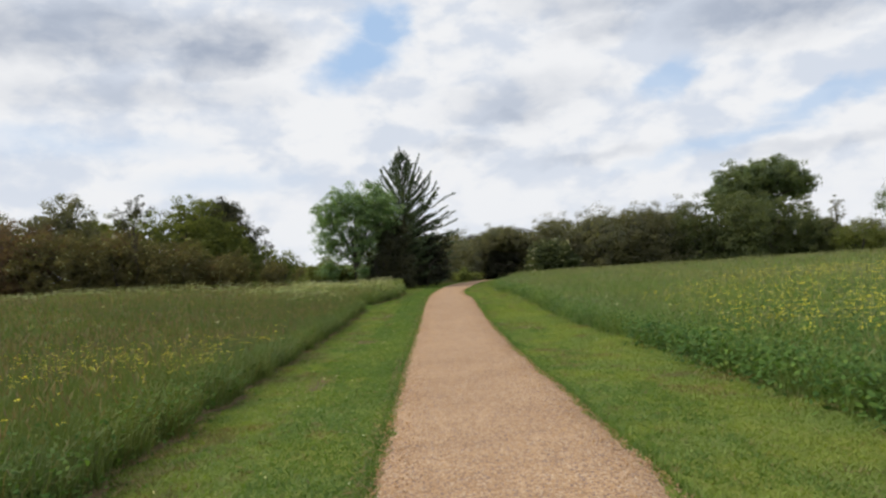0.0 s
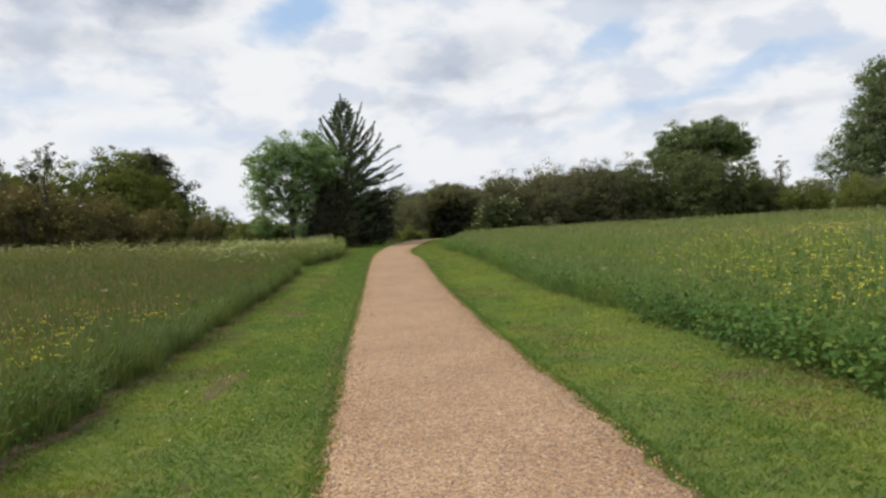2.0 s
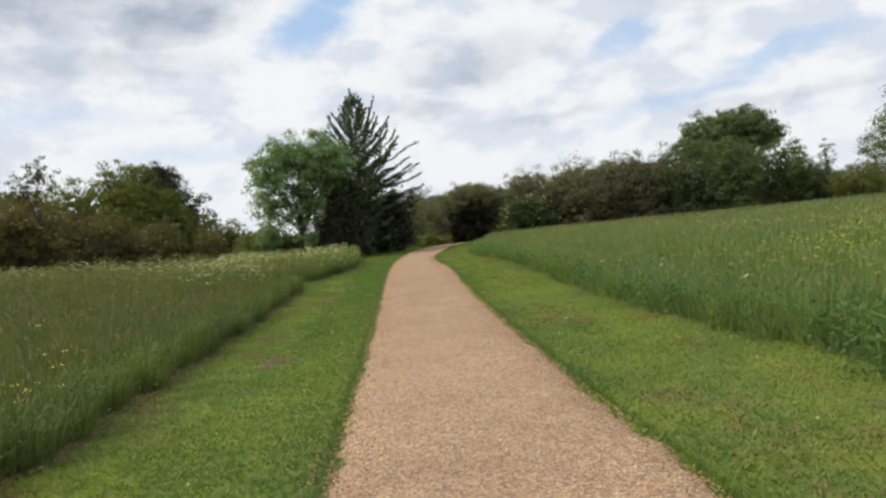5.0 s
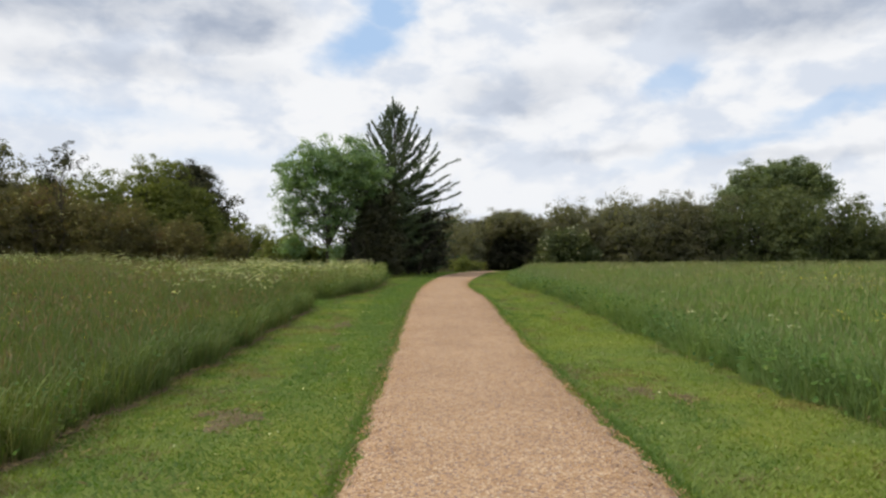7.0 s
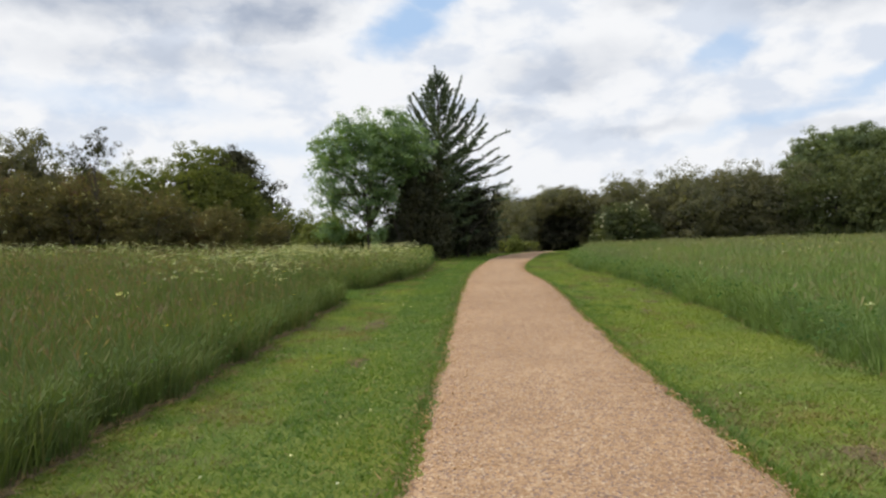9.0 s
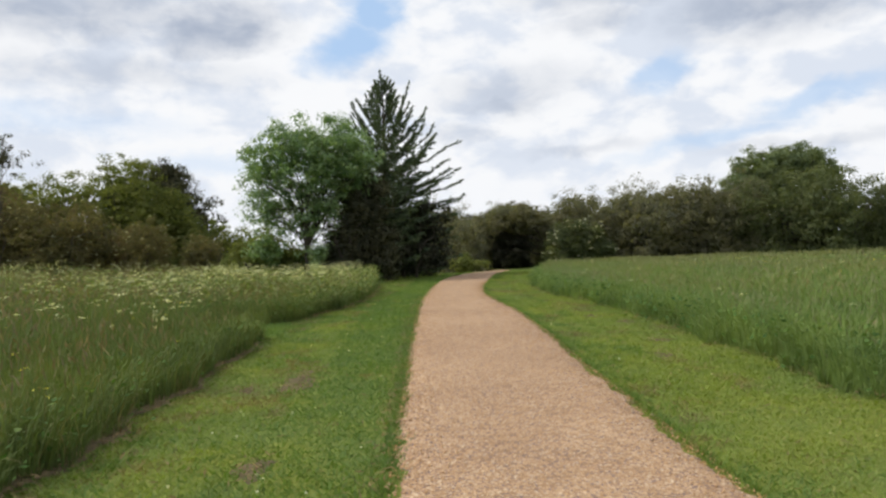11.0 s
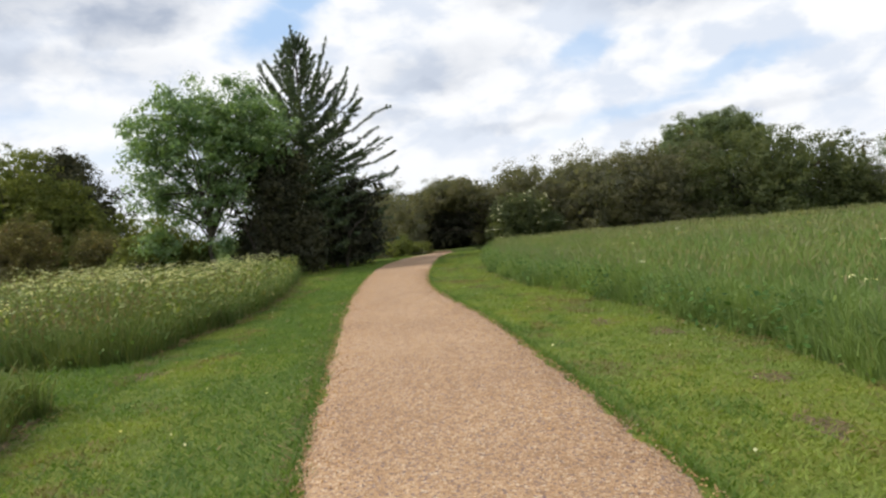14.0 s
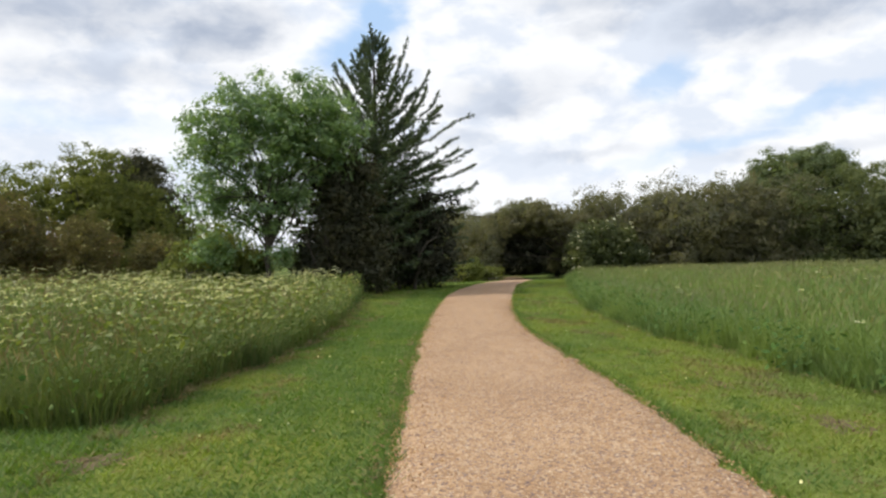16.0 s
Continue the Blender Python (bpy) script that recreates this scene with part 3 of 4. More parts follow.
def build_lawn(dens):
    vs = []
    for side in (-1, 1):
        for y0, y1, d, w in ((-5, 2, 0.5, 0.009), (2, 16, 1.0, 0.007), (16, 38, 1.0, 0.007), (38, 60, 0.35, 0.014)):
            n = int(3.2 * (y1 - y0) * dens * d)
            u, y = RNG.uniform(0, 1, n), RNG.uniform(y0, y1, n)
            a = path_left(y) if side < 0 else path_right(y)
            b = meadow_left(y) if side < 0 else meadow_right(y)
            x = a + (b - a) * u * (0.985 if side < 0 else 1.03)
            x += np.where(u < 0.06, -side * RNG.uniform(-0.02, 0.09, n), 0)
            h = 0.02 + 0.022 * patchy(x, y, 1.5) + np.where(u < 0.06, 0.025, 0)
            vs.append((x, y, h * RNG.uniform(0.6, 1.4, n), np.full(n, w)))
    n = int(5.1 * 3.0 * dens * 0.9)
    x, y = scatter(n, -8, -2.9, 27.6, 30.6)
    vs.append((x, y, RNG.uniform(0.04, 0.08, n), np.full(n, 0.008)))
    x, y, h, w = (np.concatenate(k) for k in zip(*vs))
    bare = np.zeros(len(x))
    for px, py, rx, ry in BARE:
        bare = np.maximum(bare, 0.56 - np.hypot((x - px) / rx, (y - py) / ry) * (0.8 + 0.5 * patchy(x, y, 6)))
    keep = RNG.uniform(0, 1, len(x)) > bare
    x, y, h, w = x[keep], y[keep], h[keep], w[keep]
    n = len(x)
    z = ground_z(x, y) - 0.004
    a = RNG.uniform(0, 2 * np.pi, n)
    s = np.stack([np.cos(a), np.sin(a), 0 * a], 1) * (w * RNG.uniform(0.7, 1.5, n))[:, None]
    root = np.stack([x, y, z], 1)
    b = RNG.uniform(0, 2 * np.pi, n)
    tip = root + np.stack([np.cos(b) * h * 1.1, np.sin(b) * h * 1.1, h], 1)
    v = np.stack([root - s, root + s, tip], 1).reshape(-1, 3)
    off = np.where(x < 0, path_left(y) - x, x - path_right(y))
    share = np.interp(off, [0.05, 0.35, 0.8, 1.3, 2.5], [1.0, 0.75, 0.62, 0.5, 0.42]) * np.where(x < 0, 1.15, 0.72)
    share += np.where(x < 0, 0.45, 0.2) * np.exp(-((off + 0.08 * np.sin(y * 0.5) - 0.85) / 0.14) ** 2)
    share = np.where((x < 0) & (x < meadow_left(y) + 0.1), 1.1, share)
    lumps = 0.30 * patchy(x, y, 0.7) + 0.35 * patchy(x + 9, y, 4.0) + 0.35 * patchy(x, y + 5, 11.0)
    lush = lumps + RNG.normal(size=n) * 0.06 < share * 0.78
    dry = ~lush & (0.5 * patchy(x + 4, y, 1.5) + 0.5 * patchy(x, y + 8, 6.0) + RNG.normal(size=n) * 0.08 > np.where(x < 0, 0.60, 0.64))
    v = v.reshape(-1, 3, 3)
    for name, sel, mat, label in (("dry_grass", dry, THATCH, "dry yellow-brown thatch in the mown grass"), ("mown_grass", ~lush & ~dry, LAWN_BLADE, "short mown yellowish green grass along the path"), ("lush_grass", lush, LUSH_BLADE, "short deep green grass close to the path")):
        part_v = v[sel].reshape(-1, 3)
        tagged(put_mesh(name, quick_mesh(name, part_v, np.arange(len(part_v)).reshape(-1, 3)), mat), label, "grass", "", "stuff")


def meadow_sites(side, bands):
    """Places over one meadow, thinning with distance from the path: bands of (near, far, per square metre, width factor)."""
    xs, ys, ws = [], [], []
    y0, y1 = (-5.0, 50.5) if side < 0 else (-5.0, 64.0)
    for near, far, d, w in bands:
        n = int((far - near) * (y1 - y0) * d)
        y = RNG.uniform(y0, y1, n)
        e = meadow_left(y) if side < 0 else meadow_right(y)
        x = e + side * RNG.uniform(near, far, n)
        keep = ~in_gap(x, y)
        xs.append(x[keep]), ys.append(y[keep]), ws.append(np.full(keep.sum(), w))
    return np.concatenate(xs), np.concatenate(ys), np.concatenate(ws)


def tufts(side, bands, per, spread):
    """Blade places in tufts, with the way each blade leans (outwards from its tuft)."""
    x, y, w = meadow_sites(side, bands)
    n = len(x) * per
    a = RNG.uniform(0, 2 * np.pi, n)
    r = np.repeat(spread * w ** 0.5, per) * RNG.uniform(0.1, 1, n)
    tall = np.repeat(RNG.uniform(0.65, 1.15, len(x)), per)
    return np.repeat(x, per) + r * np.cos(a), np.repeat(y, per) + r * np.sin(a), np.repeat(w, per), a + RNG.normal(size=n) * 0.5, tall


def build_meadow(side, dens):
    label = "tall uncut green meadow grass beside the mown verge" if side > 0 else "tall uncut rusty green meadow grass beside the verge, darkened as its shaded side"
    # the left blades carry shade in their colour besides the rusty tint
    blade = MEADOW_BLADE if side > 0 else SHADED_RUSTY_BLADE
    x, y, w, way, tall = tufts(side, ((0.04 if side < 0 else -0.06, 0.5, (150 if side < 0 else 105) * dens, 1.0), (0.5, 1.4, 70 * dens, 1.15), (1.4, 4, 25 * dens, 1.55), (4, 10, 8 * dens, 2.7), (10, 24, 2.5 * dens, 4.8), (24, 60, 0.7 * dens, 9.5)), 11, 0.07)
    if side < 0:
        k = 700
        tx, ty = RNG.uniform(-8, -3.0, k), RNG.uniform(30.0, 31.2, k)
        ok = (tx < meadow_left(ty)) & ~in_gap(tx, ty)
        tx, ty = np.repeat(tx[ok], 11), np.repeat(ty[ok], 11)
        ta = RNG.uniform(0, 2 * np.pi, len(tx))
        x, y = np.concatenate([x, tx + 0.07 * np.cos(ta)]), np.concatenate([y, ty + 0.07 * np.sin(ta)])
        w, way, tall = np.concatenate([w, np.ones(len(tx))]), np.concatenate([way, ta]), np.concatenate([tall, RNG.uniform(0.7, 1.1, len(tx))])
    n = len(x)
    e = (x - (meadow_left(y) if side < 0 else meadow_right(y))) * side
    if side < 0:
        e = np.where(x > -7.2, np.minimum(e, np.minimum(np.abs(y - 28.1), np.abs(y - 30.05)) - 0.05), e)
    h = np.where(side < 0, 0.45 + 0.19 * smooth((e + 0.1) / 0.6), 0.35 + 0.23 * smooth((e + 0.1) / 0.6)) * (0.64 + 0.42 * patchy(x, y, 0.9) + 0.26 * patchy(x + 6, y, 3.2)) * RNG.uniform(0.4, 1.1, n) * tall
    if side < 0:
        h = h * (1 + 0.28 * np.exp(-((y - 27) / 1.3) ** 2))
    v, f = mixed_blades(x, y, ground_z(x, y) - 0.01, h, 0.0085 * w * RNG.uniform(0.6, 1.5, n), RNG.uniform(0.15, 1.0, n) ** 1.3, way, w > 2)
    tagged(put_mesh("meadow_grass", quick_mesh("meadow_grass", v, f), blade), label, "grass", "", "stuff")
    # pale bent stems hanging over the edge
    x, y, w = meadow_sites(side, ((0.0, 0.7, 26 * dens, 1.0), (0.7, 3, 7 * dens, 1.0)))
    n = len(x)
    v, f = blade_arrays(x, y, ground_z(x, y), RNG.uniform(0.25, 0.6, n), RNG.uniform(0.004, 0.008, n), RNG.uniform(0.5, 1.3, n))
    tagged(put_mesh("bent_stems", quick_mesh("bent_stems", v, f), SEED), "pale bent grass stems at the meadow edge", "grass", "", "stuff")
    # long arching leaves that spill over the mown edge
    x, y, w = meadow_sites(side, ((0.02, 0.55, 300 * dens, 1.0), (0.55, 1.6, 60 * dens, 1.0)))
    keep = (y > 1) & (y < 46) & (RNG.uniform(0, 1, len(x)) < 0.25 + patchy(x, y, 1.7))
    x, y = x[keep], y[keep]
    n = len(x)
    way = (np.pi if side > 0 else 0.0) + RNG.normal(size=n) * 0.9
    v, f = arching_blades(x, y, ground_z(x, y), RNG.uniform(0.3, 0.62, n), RNG.uniform(0.006, 0.012, n), RNG.uniform(0.15, 0.42, n), way)
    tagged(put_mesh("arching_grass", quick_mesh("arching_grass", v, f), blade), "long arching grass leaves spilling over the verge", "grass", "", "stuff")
    # flowering stalks above the leaves
    x, y, w = meadow_sites(side, ((0.3, 4, 55 * dens, 1.0), (4, 12, 34 * dens, 1.6), (12, 30, 10 * dens, 3.0), (30, 60, 1.6 * dens, 7.5)))
    n = len(x)
    h = RNG.uniform(0.45, 0.74, n) * (0.92 if side > 0 else 1.0) * (0.78 + 0.32 * patchy(x, y, 0.8))
    z = ground_z(x, y)
    near = w < 1.2
    stalk = plain_blades(x[near], y[near], z[near], h[near], np.full(near.sum(), 0.004), RNG.uniform(0, 0.2, near.sum()))
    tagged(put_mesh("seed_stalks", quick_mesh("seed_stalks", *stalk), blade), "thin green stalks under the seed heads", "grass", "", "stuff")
    lean = RNG.normal(size=(n, 3)) * (0.45, 0.45, 0) + (0, 0, 1)
    v, f = leaf_arrays(np.stack([x, y, z + h * 0.94], 1), lean, RNG.uniform(0.08, 0.17, n) * w ** 0.4, RNG.uniform(0.010, 0.020, n) * w ** 0.8)
    tagged(put_mesh("seed_heads", quick_mesh("seed_heads", v, f), SEED if side > 0 else BROWN_SEED), "tan seed heads above the meadow grass" if side > 0 else "purple-brown seed heads above the meadow grass", "grass", "", "stuff")


def build_umbels(name, x, y, h, size, mat, label, blobs=7):
    """Flat flower heads of several small discs, each on a thin stalk."""
    n = len(x)
    z = ground_z(x, y)
    top = np.stack([x, y, z + h], 1)
    sv, sf = blade_arrays(x, y, z, h, np.full(n, 0.006), np.zeros(n))
    q = np.repeat(top, blobs, 0) + RNG.normal(size=(n * blobs, 3)) * np.repeat(size, blobs)[:, None] * (0.55, 0.55, 0.10)
    k = len(q)
    a = RNG.uniform(0, 2 * np.pi, k)
    tilt = unit(np.stack([np.cos(a), np.sin(a), RNG.normal(size=k) * 0.35], 1))
    s = np.repeat(size, blobs) * 0.42
    v, f = leaf_arrays(q, tilt, s, s * 0.9)
    tagged(put_mesh(name, quick_mesh(name, v, f), mat), label, "wildflowers", "", "stuff")
    tagged(put_mesh(name + "_stalks", quick_mesh(name + "_stalks", sv, sf), MEADOW_BLADE), "thin green flower stalks", "wildflowers", "", "stuff")


def build_flowers():
    # cow parsley, thick past the side track and scattered elsewhere
    def sites(n, side, y0, y1, near, far, power=1.5):
        y = RNG.uniform(y0, y1, n)
        e = meadow_left(y) if side < 0 else meadow_right(y)
        x = e + side * (near + (far - near) * RNG.uniform(0, 1, n) ** power)
        ok = ~in_gap(x, y)
        return x[ok], y[ok]

    groups = [sites(2200, -1, 31.0, 48.5, 0.45, 6, 1.1), sites(2600, -1, 34, 50, 4, 28, 1.0), sites(110, -1, 24, 27.8, 0.2, 2.5), sites(300, -1, 42, 50, 18, 45, 1.0), sites(25, -1, 3, 22, 0.3, 8), sites(60, 1, 5, 32, 0.3, 9), sites(70, 1, 26, 60, 0.2, 9), sites(50, 1, 20, 60, 6, 30)]
    x, y = (np.concatenate(k) for k in zip(*groups))
    keep = RNG.uniform(0.1, 0.75, len(x)) < patchy(x, y, 1.6)
    x, y = x[keep], y[keep]
    h = RNG.uniform(0.68, 0.98, len(x)) * np.where(x > 0, 0.75, 1.0) * (0.8 + 0.35 * patchy(x, y, 0.9))
    build_umbels("cow_parsley", x, y, h, RNG.uniform(0.035, 0.075, len(x)), WHITE_PETAL, "cream-white cow parsley heads in the meadow")
    groups = [sites(260, -1, 4, 15, 0.3, 5), sites(120, -1, 8, 14, 0.5, 4.5), sites(190, -1, 8.6, 11.6, 0.2, 3.2, 1.0), sites(1100, 1, 6, 14, 0.7, 6, 0.9), sites(60, -1, 17, 30, 0.2, 8), sites(330, 1, 5, 11, 0.25, 3.5, 1.0), sites(1900, 1, 8, 20, 1.4, 8, 0.9), sites(900, 1, 14, 30, 5, 16, 1.0), sites(450, 1, 16, 45, 5, 22, 1.0)]
    x, y = (np.concatenate(k) for k in zip(*groups))
    keep = (0.5 * patchy(x, y, 0.8) + 0.5 * patchy(x + 3, y, 3.0)) > 0.40
    x, y = x[keep], y[keep]
    build_umbels("buttercups", x, y, RNG.uniform(0.45, 0.7, len(x)), RNG.uniform(0.028, 0.052, len(x)), YELLOW_PETAL, "small yellow buttercups in the meadow", 4)
    # ferny parsley foliage under the heads
    x, y = (np.concatenate(k) for k in zip(sites(2100, -1, 30.8, 48.5, 0.0, 7), sites(1500, -1, 34, 50, 4, 28, 1.0)))
    n = len(x) * 5
    c = np.repeat(np.stack([x, y, ground_z(x, y)], 1), 5, 0) + RNG.normal(size=(n, 3)) * (0.1, 0.1, 0)
    c[:, 2] += RNG.uniform(0.25, 0.8, n)
    sz = RNG.uniform(0.05, 0.14, n)
    tagged(put_mesh("parsley_leaves", quick_mesh("parsley_leaves", *leaf_arrays(c, RNG.normal(size=(n, 3)) * (1, 1, 0.5), sz, sz * 0.4, unit(RNG.normal(size=(n, 3)) * 0.6 + (0, 0, 1)))), PARSLEY_LEAF), "yellow-green ferny cow parsley leaves", "weeds", "", "stuff")
    # leafy weeds along the edges
    groups = [(RNG.uniform(-10, -3.2, 260), RNG.uniform(30.05, 30.9, 260)), sites(2300, 1, 1, 14, -0.12, 2.6, 1.9), sites(260, 1, 13, 32, -0.08, 0.8), sites(150, 1, 32, 45, 0, 1.0), sites(300, -1, 3, 27.9, 0.02, 0.7), sites(420, -1, 1, 10, 0.0, 0.9), sites(350, -1, 30.6, 48, -0.05, 1.0)]
    x, y = (np.concatenate(k) for k in zip(*groups))
    keep = patchy(x, y, 1.3) > 0.22
    x, y = x[keep], y[keep]
    per = 9
    n = len(x)
    c = np.stack([x, y, ground_z(x, y)], 1)
    c = np.repeat(c, per, 0) + RNG.normal(size=(n * per, 3)) * (0.15, 0.15, 0) + np.stack([np.zeros(n * per)] * 2 + [RNG.uniform(0.03, 0.46, n * per)], 1)
    d = RNG.normal(size=(n * per, 3)) * (1, 1, 0.35)
    s = RNG.uniform(0.035, 0.10, n * per) * np.repeat(np.where(x < 0, 0.7, 1.0), per)
    tagged(put_mesh("leafy_weeds", quick_mesh("leafy_weeds", *leaf_arrays(c, d, s, s * 0.55, unit(RNG.normal(size=(n * per, 3)) * 0.45 + (-0.25, -0.1, 0.8)))), BROAD), "dark green nettle and dock leaves at the meadow edge", "weeds", "", "stuff")
    # daisies and clover in the short grass
    y = RNG.uniform(2, 36, 130)
    x = np.where(RNG.uniform(0, 1, 130) < 0.65, path_left(y) - RNG.uniform(0.1, 1.6, 130), path_right(y) + RNG.uniform(0.1, 1.8, 130))
    v, f = leaf_arrays(np.stack([x, y, ground_z(x, y) + 0.05], 1), RNG.normal(size=(130, 3)) * (1, 1, 0.2), 0.025, 0.025)
    tagged(put_mesh("daisies", quick_mesh("daisies", v, f), WHITE_PETAL), "tiny white daisies in the mown grass", "wildflowers", "", "stuff")


def build_edges():
    """Grass leaning over the path's edges, and loose stones along them."""
    n = 15000
    y = RNG.uniform(1.5, 42, n)
    left = RNG.uniform(0, 1, n) < 0.5
    out = np.abs(RNG.normal(size=n)) * 0.05 * (0.4 + 1.1 * patchy(y * 3, y * 1.7, 1.0))
    x = np.where(left, path_left(y) - 0.05 + out, path_right(y) + 0.06 - out)
    v, f = blade_arrays(x, y, ground_z(x, y) + 0.01, RNG.uniform(0.03, 0.085, n), RNG.uniform(0.004, 0.008, n), RNG.uniform(0.3, 1.2, n))
    tagged(put_mesh("edge_grass", quick_mesh("edge_grass", v, f), LUSH_BLADE), "ragged grass creeping over the gravel edge", "grass", "", "stuff")
    n = 30000
    y = 1.5 + 42 * RNG.uniform(0, 1, n) ** 1.2
    left = RNG.uniform(0, 1, n) < 0.45
    off = RNG.normal(size=n) * 0.04
    x = np.where(left, path_left(y) + 0.02 + off, path_right(y) - 0.02 + off)
    spread = np.arange(n) > 6000
    x = np.where(spread, path_left(y) + (path_right(y) - path_left(y)) * RNG.uniform(0.01, 0.99, n), x)
    r = RNG.uniform(0.004, 0.010, n)
    inside = (x > path_left(y)) & (x < path_right(y))
    c = np.stack([x, y, ground_z(x, y) + np.where(inside, np.where(spread, 0.052, 0.036), 0.012)], 1)
    k = np.array([(1, 0, 0), (0, 1, 0), (-1, 0, 0), (0, -1, 0), (0, 0, 0.7), (0, 0, -0.7)])
    v = c[:, None] + (k[None] + RNG.normal(size=(n, 6, 3)) * 0.25) * r[:, None, None]
    tri = np.array([(0, 1, 4), (1, 2, 4), (2, 3, 4), (3, 0, 4), (1, 0, 5), (2, 1, 5), (3, 2, 5), (0, 3, 5)])
    f = (np.arange(n)[:, None, None] * 6 + tri[None]).reshape(-1, 3)
    tagged(put_mesh("loose_gravel", quick_mesh("loose_gravel", v.reshape(-1, 3), f), STONE), "loose buff stones lying on the path and its edge", "gravel", "", "stuff")


build_lawn(1450)
build_edges()
build_straw()
for side in (-1, 1):
    build_meadow(side, 1.0)
build_flowers()


# ---- trees ----
def fir_branch(t, tip, z0, heavy):
    """One branch from the trunk at height z0 to its tip, with side twigs that carry the needles."""
    r = math.hypot(tip[0], tip[1])
    a = math.atan2(tip[1], tip[0])
    k = np.linspace(0, 1, 8)
    line = np.stack([tip[0] * k, tip[1] * k, z0 + (tip[2] - z0) * k ** 1.35 - 0.05 * r * np.sin(np.pi * k)], 1)
    line += RNG.normal(size=(8, 3)) * 0.03 * r * k[:, None]
    branch = put_mesh("branch", quick_mesh("branch", *tube_arrays(line, np.linspace(0.012 + 0.008 * r, 0.006, 8), 4)), BARK, t)
    length = math.hypot(r, tip[2] - z0)
    twigs = int(5 + length * 7)
    lo = 0.10 if heavy else 0.25
    tw = lo + (1 - lo) * (np.arange(twigs) + RNG.uniform(0, 1, twigs)) / twigs
    sign = np.where(np.arange(twigs) % 2, 1.0, -1.0)
    start = np.stack([np.interp(tw, k, line[:, j]) for j in range(3)], 1)
    way = unit(line[-1] - line[0] + np.zeros((1, 3)))[0]
    cross = np.array([-math.sin(a), math.cos(a), 0.0])
    reach = (0.14 + (0.30 if heavy else 0.15) * r ** 0.8 * (1.08 - tw)) * RNG.uniform(0.5, 1.25, twigs)
    aim = unit(way * 0.75 + cross * sign[:, None] * 0.75 + RNG.normal(size=(twigs, 3)) * 0.22 + (0, 0, 0.10 if heavy else 0.28))
    per = 11 if heavy else 8
    u = RNG.uniform(0.05, 1.0, (twigs, per))
    p = (start[:, None] + aim[:, None] * (reach[:, None] * u)[..., None]).reshape(-1, 3)
    d = np.repeat(aim, per, 0) + RNG.normal(size=(len(p), 3)) * 0.45
    p = p + RNG.normal(size=p.shape) * 0.025
    q = RNG.uniform(0.55, 1.03, int(length * 14))
    tips = np.stack([np.interp(q, k, line[:, j]) for j in range(3)], 1) + RNG.normal(size=(len(q), 3)) * 0.03
    p, d = np.concatenate([p, tips]), np.concatenate([d, way + RNG.normal(size=(len(q), 3)) * 0.4])
    size = RNG.uniform(0.09, 0.20, len(p))
    put_mesh("needles", quick_mesh("needles", *leaf_arrays(p, d, size, size * 0.36)), FIR_NEEDLE, branch)


def build_fir():
    t = thing("fir_tree", at(-2.7, 52.3), "tall dark conifer with upswept branch tips beside the path", "tree")
    H = 10.3
    cone_z, cone_r = [0.2, 1.2, 3.4, 4.6, 6.6, 8.2, 9.0, 9.6, 10.4], [3.1, 3.5, 3.95, 3.85, 3.1, 2.2, 1.3, 0.65, 0.1]
    rise_z, rise = [0, 3, 5, 7, 8.5, 10], [0.02, 0.06, 0.25, 0.62, 1.05, 1.7]
    put_mesh("trunk", quick_mesh("trunk", *tube_arrays([(0, 0, -0.3), (0.02, 0, 3), (-0.02, 0.03, 6), (0, 0, 8.5), (-0.05, 0, H)], [0.2, 0.16, 0.10, 0.05, 0.012], 8)), BARK, t)
    for i in range(250):
        share = (i + 0.5) / 250
        tz = 0.25 + (H - 0.45) * share ** 1.05
        a = i * 2.39996 + RNG.normal() * 0.25
        r = float(np.interp(tz, cone_z, cone_r)) * RNG.uniform(0.62, 1.08)
        z0 = tz - r * float(np.interp(tz, rise_z, rise)) * RNG.uniform(0.85, 1.2)
        fir_branch(t, (r * math.cos(a), r * math.sin(a), tz), max(z0, 0.1), tz < 7.0)
    # steep secondary leaders and one long branch standing out of the cone
    for x, y, tz, z0 in ((1.35, -0.2, 9.75, 6.9), (1.05, 0.5, 9.2, 6.6), (-1.55, -0.3, 8.75, 6.2), (-0.75, 0.4, 9.5, 7.4), (0.55, -0.5, 9.7, 7.9), (2.25, -0.4, 8.3, 6.4), (3.7, -0.3, 6.75, 5.3), (-2.6, 0.2, 8.1, 6.0), (3.95, 0.3, 4.9, 4.2), (-0.1, -0.1, 10.35, 9.3)):
        fir_branch(t, (x, y, tz), z0, False)


build_fir()
broadleaf("ash_tree", at(-5.9, 47.6, 0, 1.045), "bright green broadleaf tree with an airy rounded crown", "tree",
          [(-0.5, 0, 5.8, 1.45, 1.5, 1.4), (1.3, 0.2, 5.7, 1.5, 1.5, 1.45), (0.4, 0, 4.9, 1.9, 1.9, 1.7), (-1.6, 0, 4.75, 1.25, 1.5, 1.25), (-1.5, 0.1, 3.1, 1.25, 1.3, 1.3), (2.0, 0.2, 5.0, 1.35, 1.5, 1.3), (0.3, 0.2, 3.2, 1.5, 1.2, 1.5), (-1.7, 0.4, 1.5, 0.9, 0.7, 0.8), (0.3, -0.2, 1.5, 0.9, 0.7, 0.8)],
          ASH_LEAF, 3.4, 0.10, 900, 38, 0.21, 0.15, 40, 1, 0.5, 0.05, core=4, limbs_apart=True, slim=0.6)
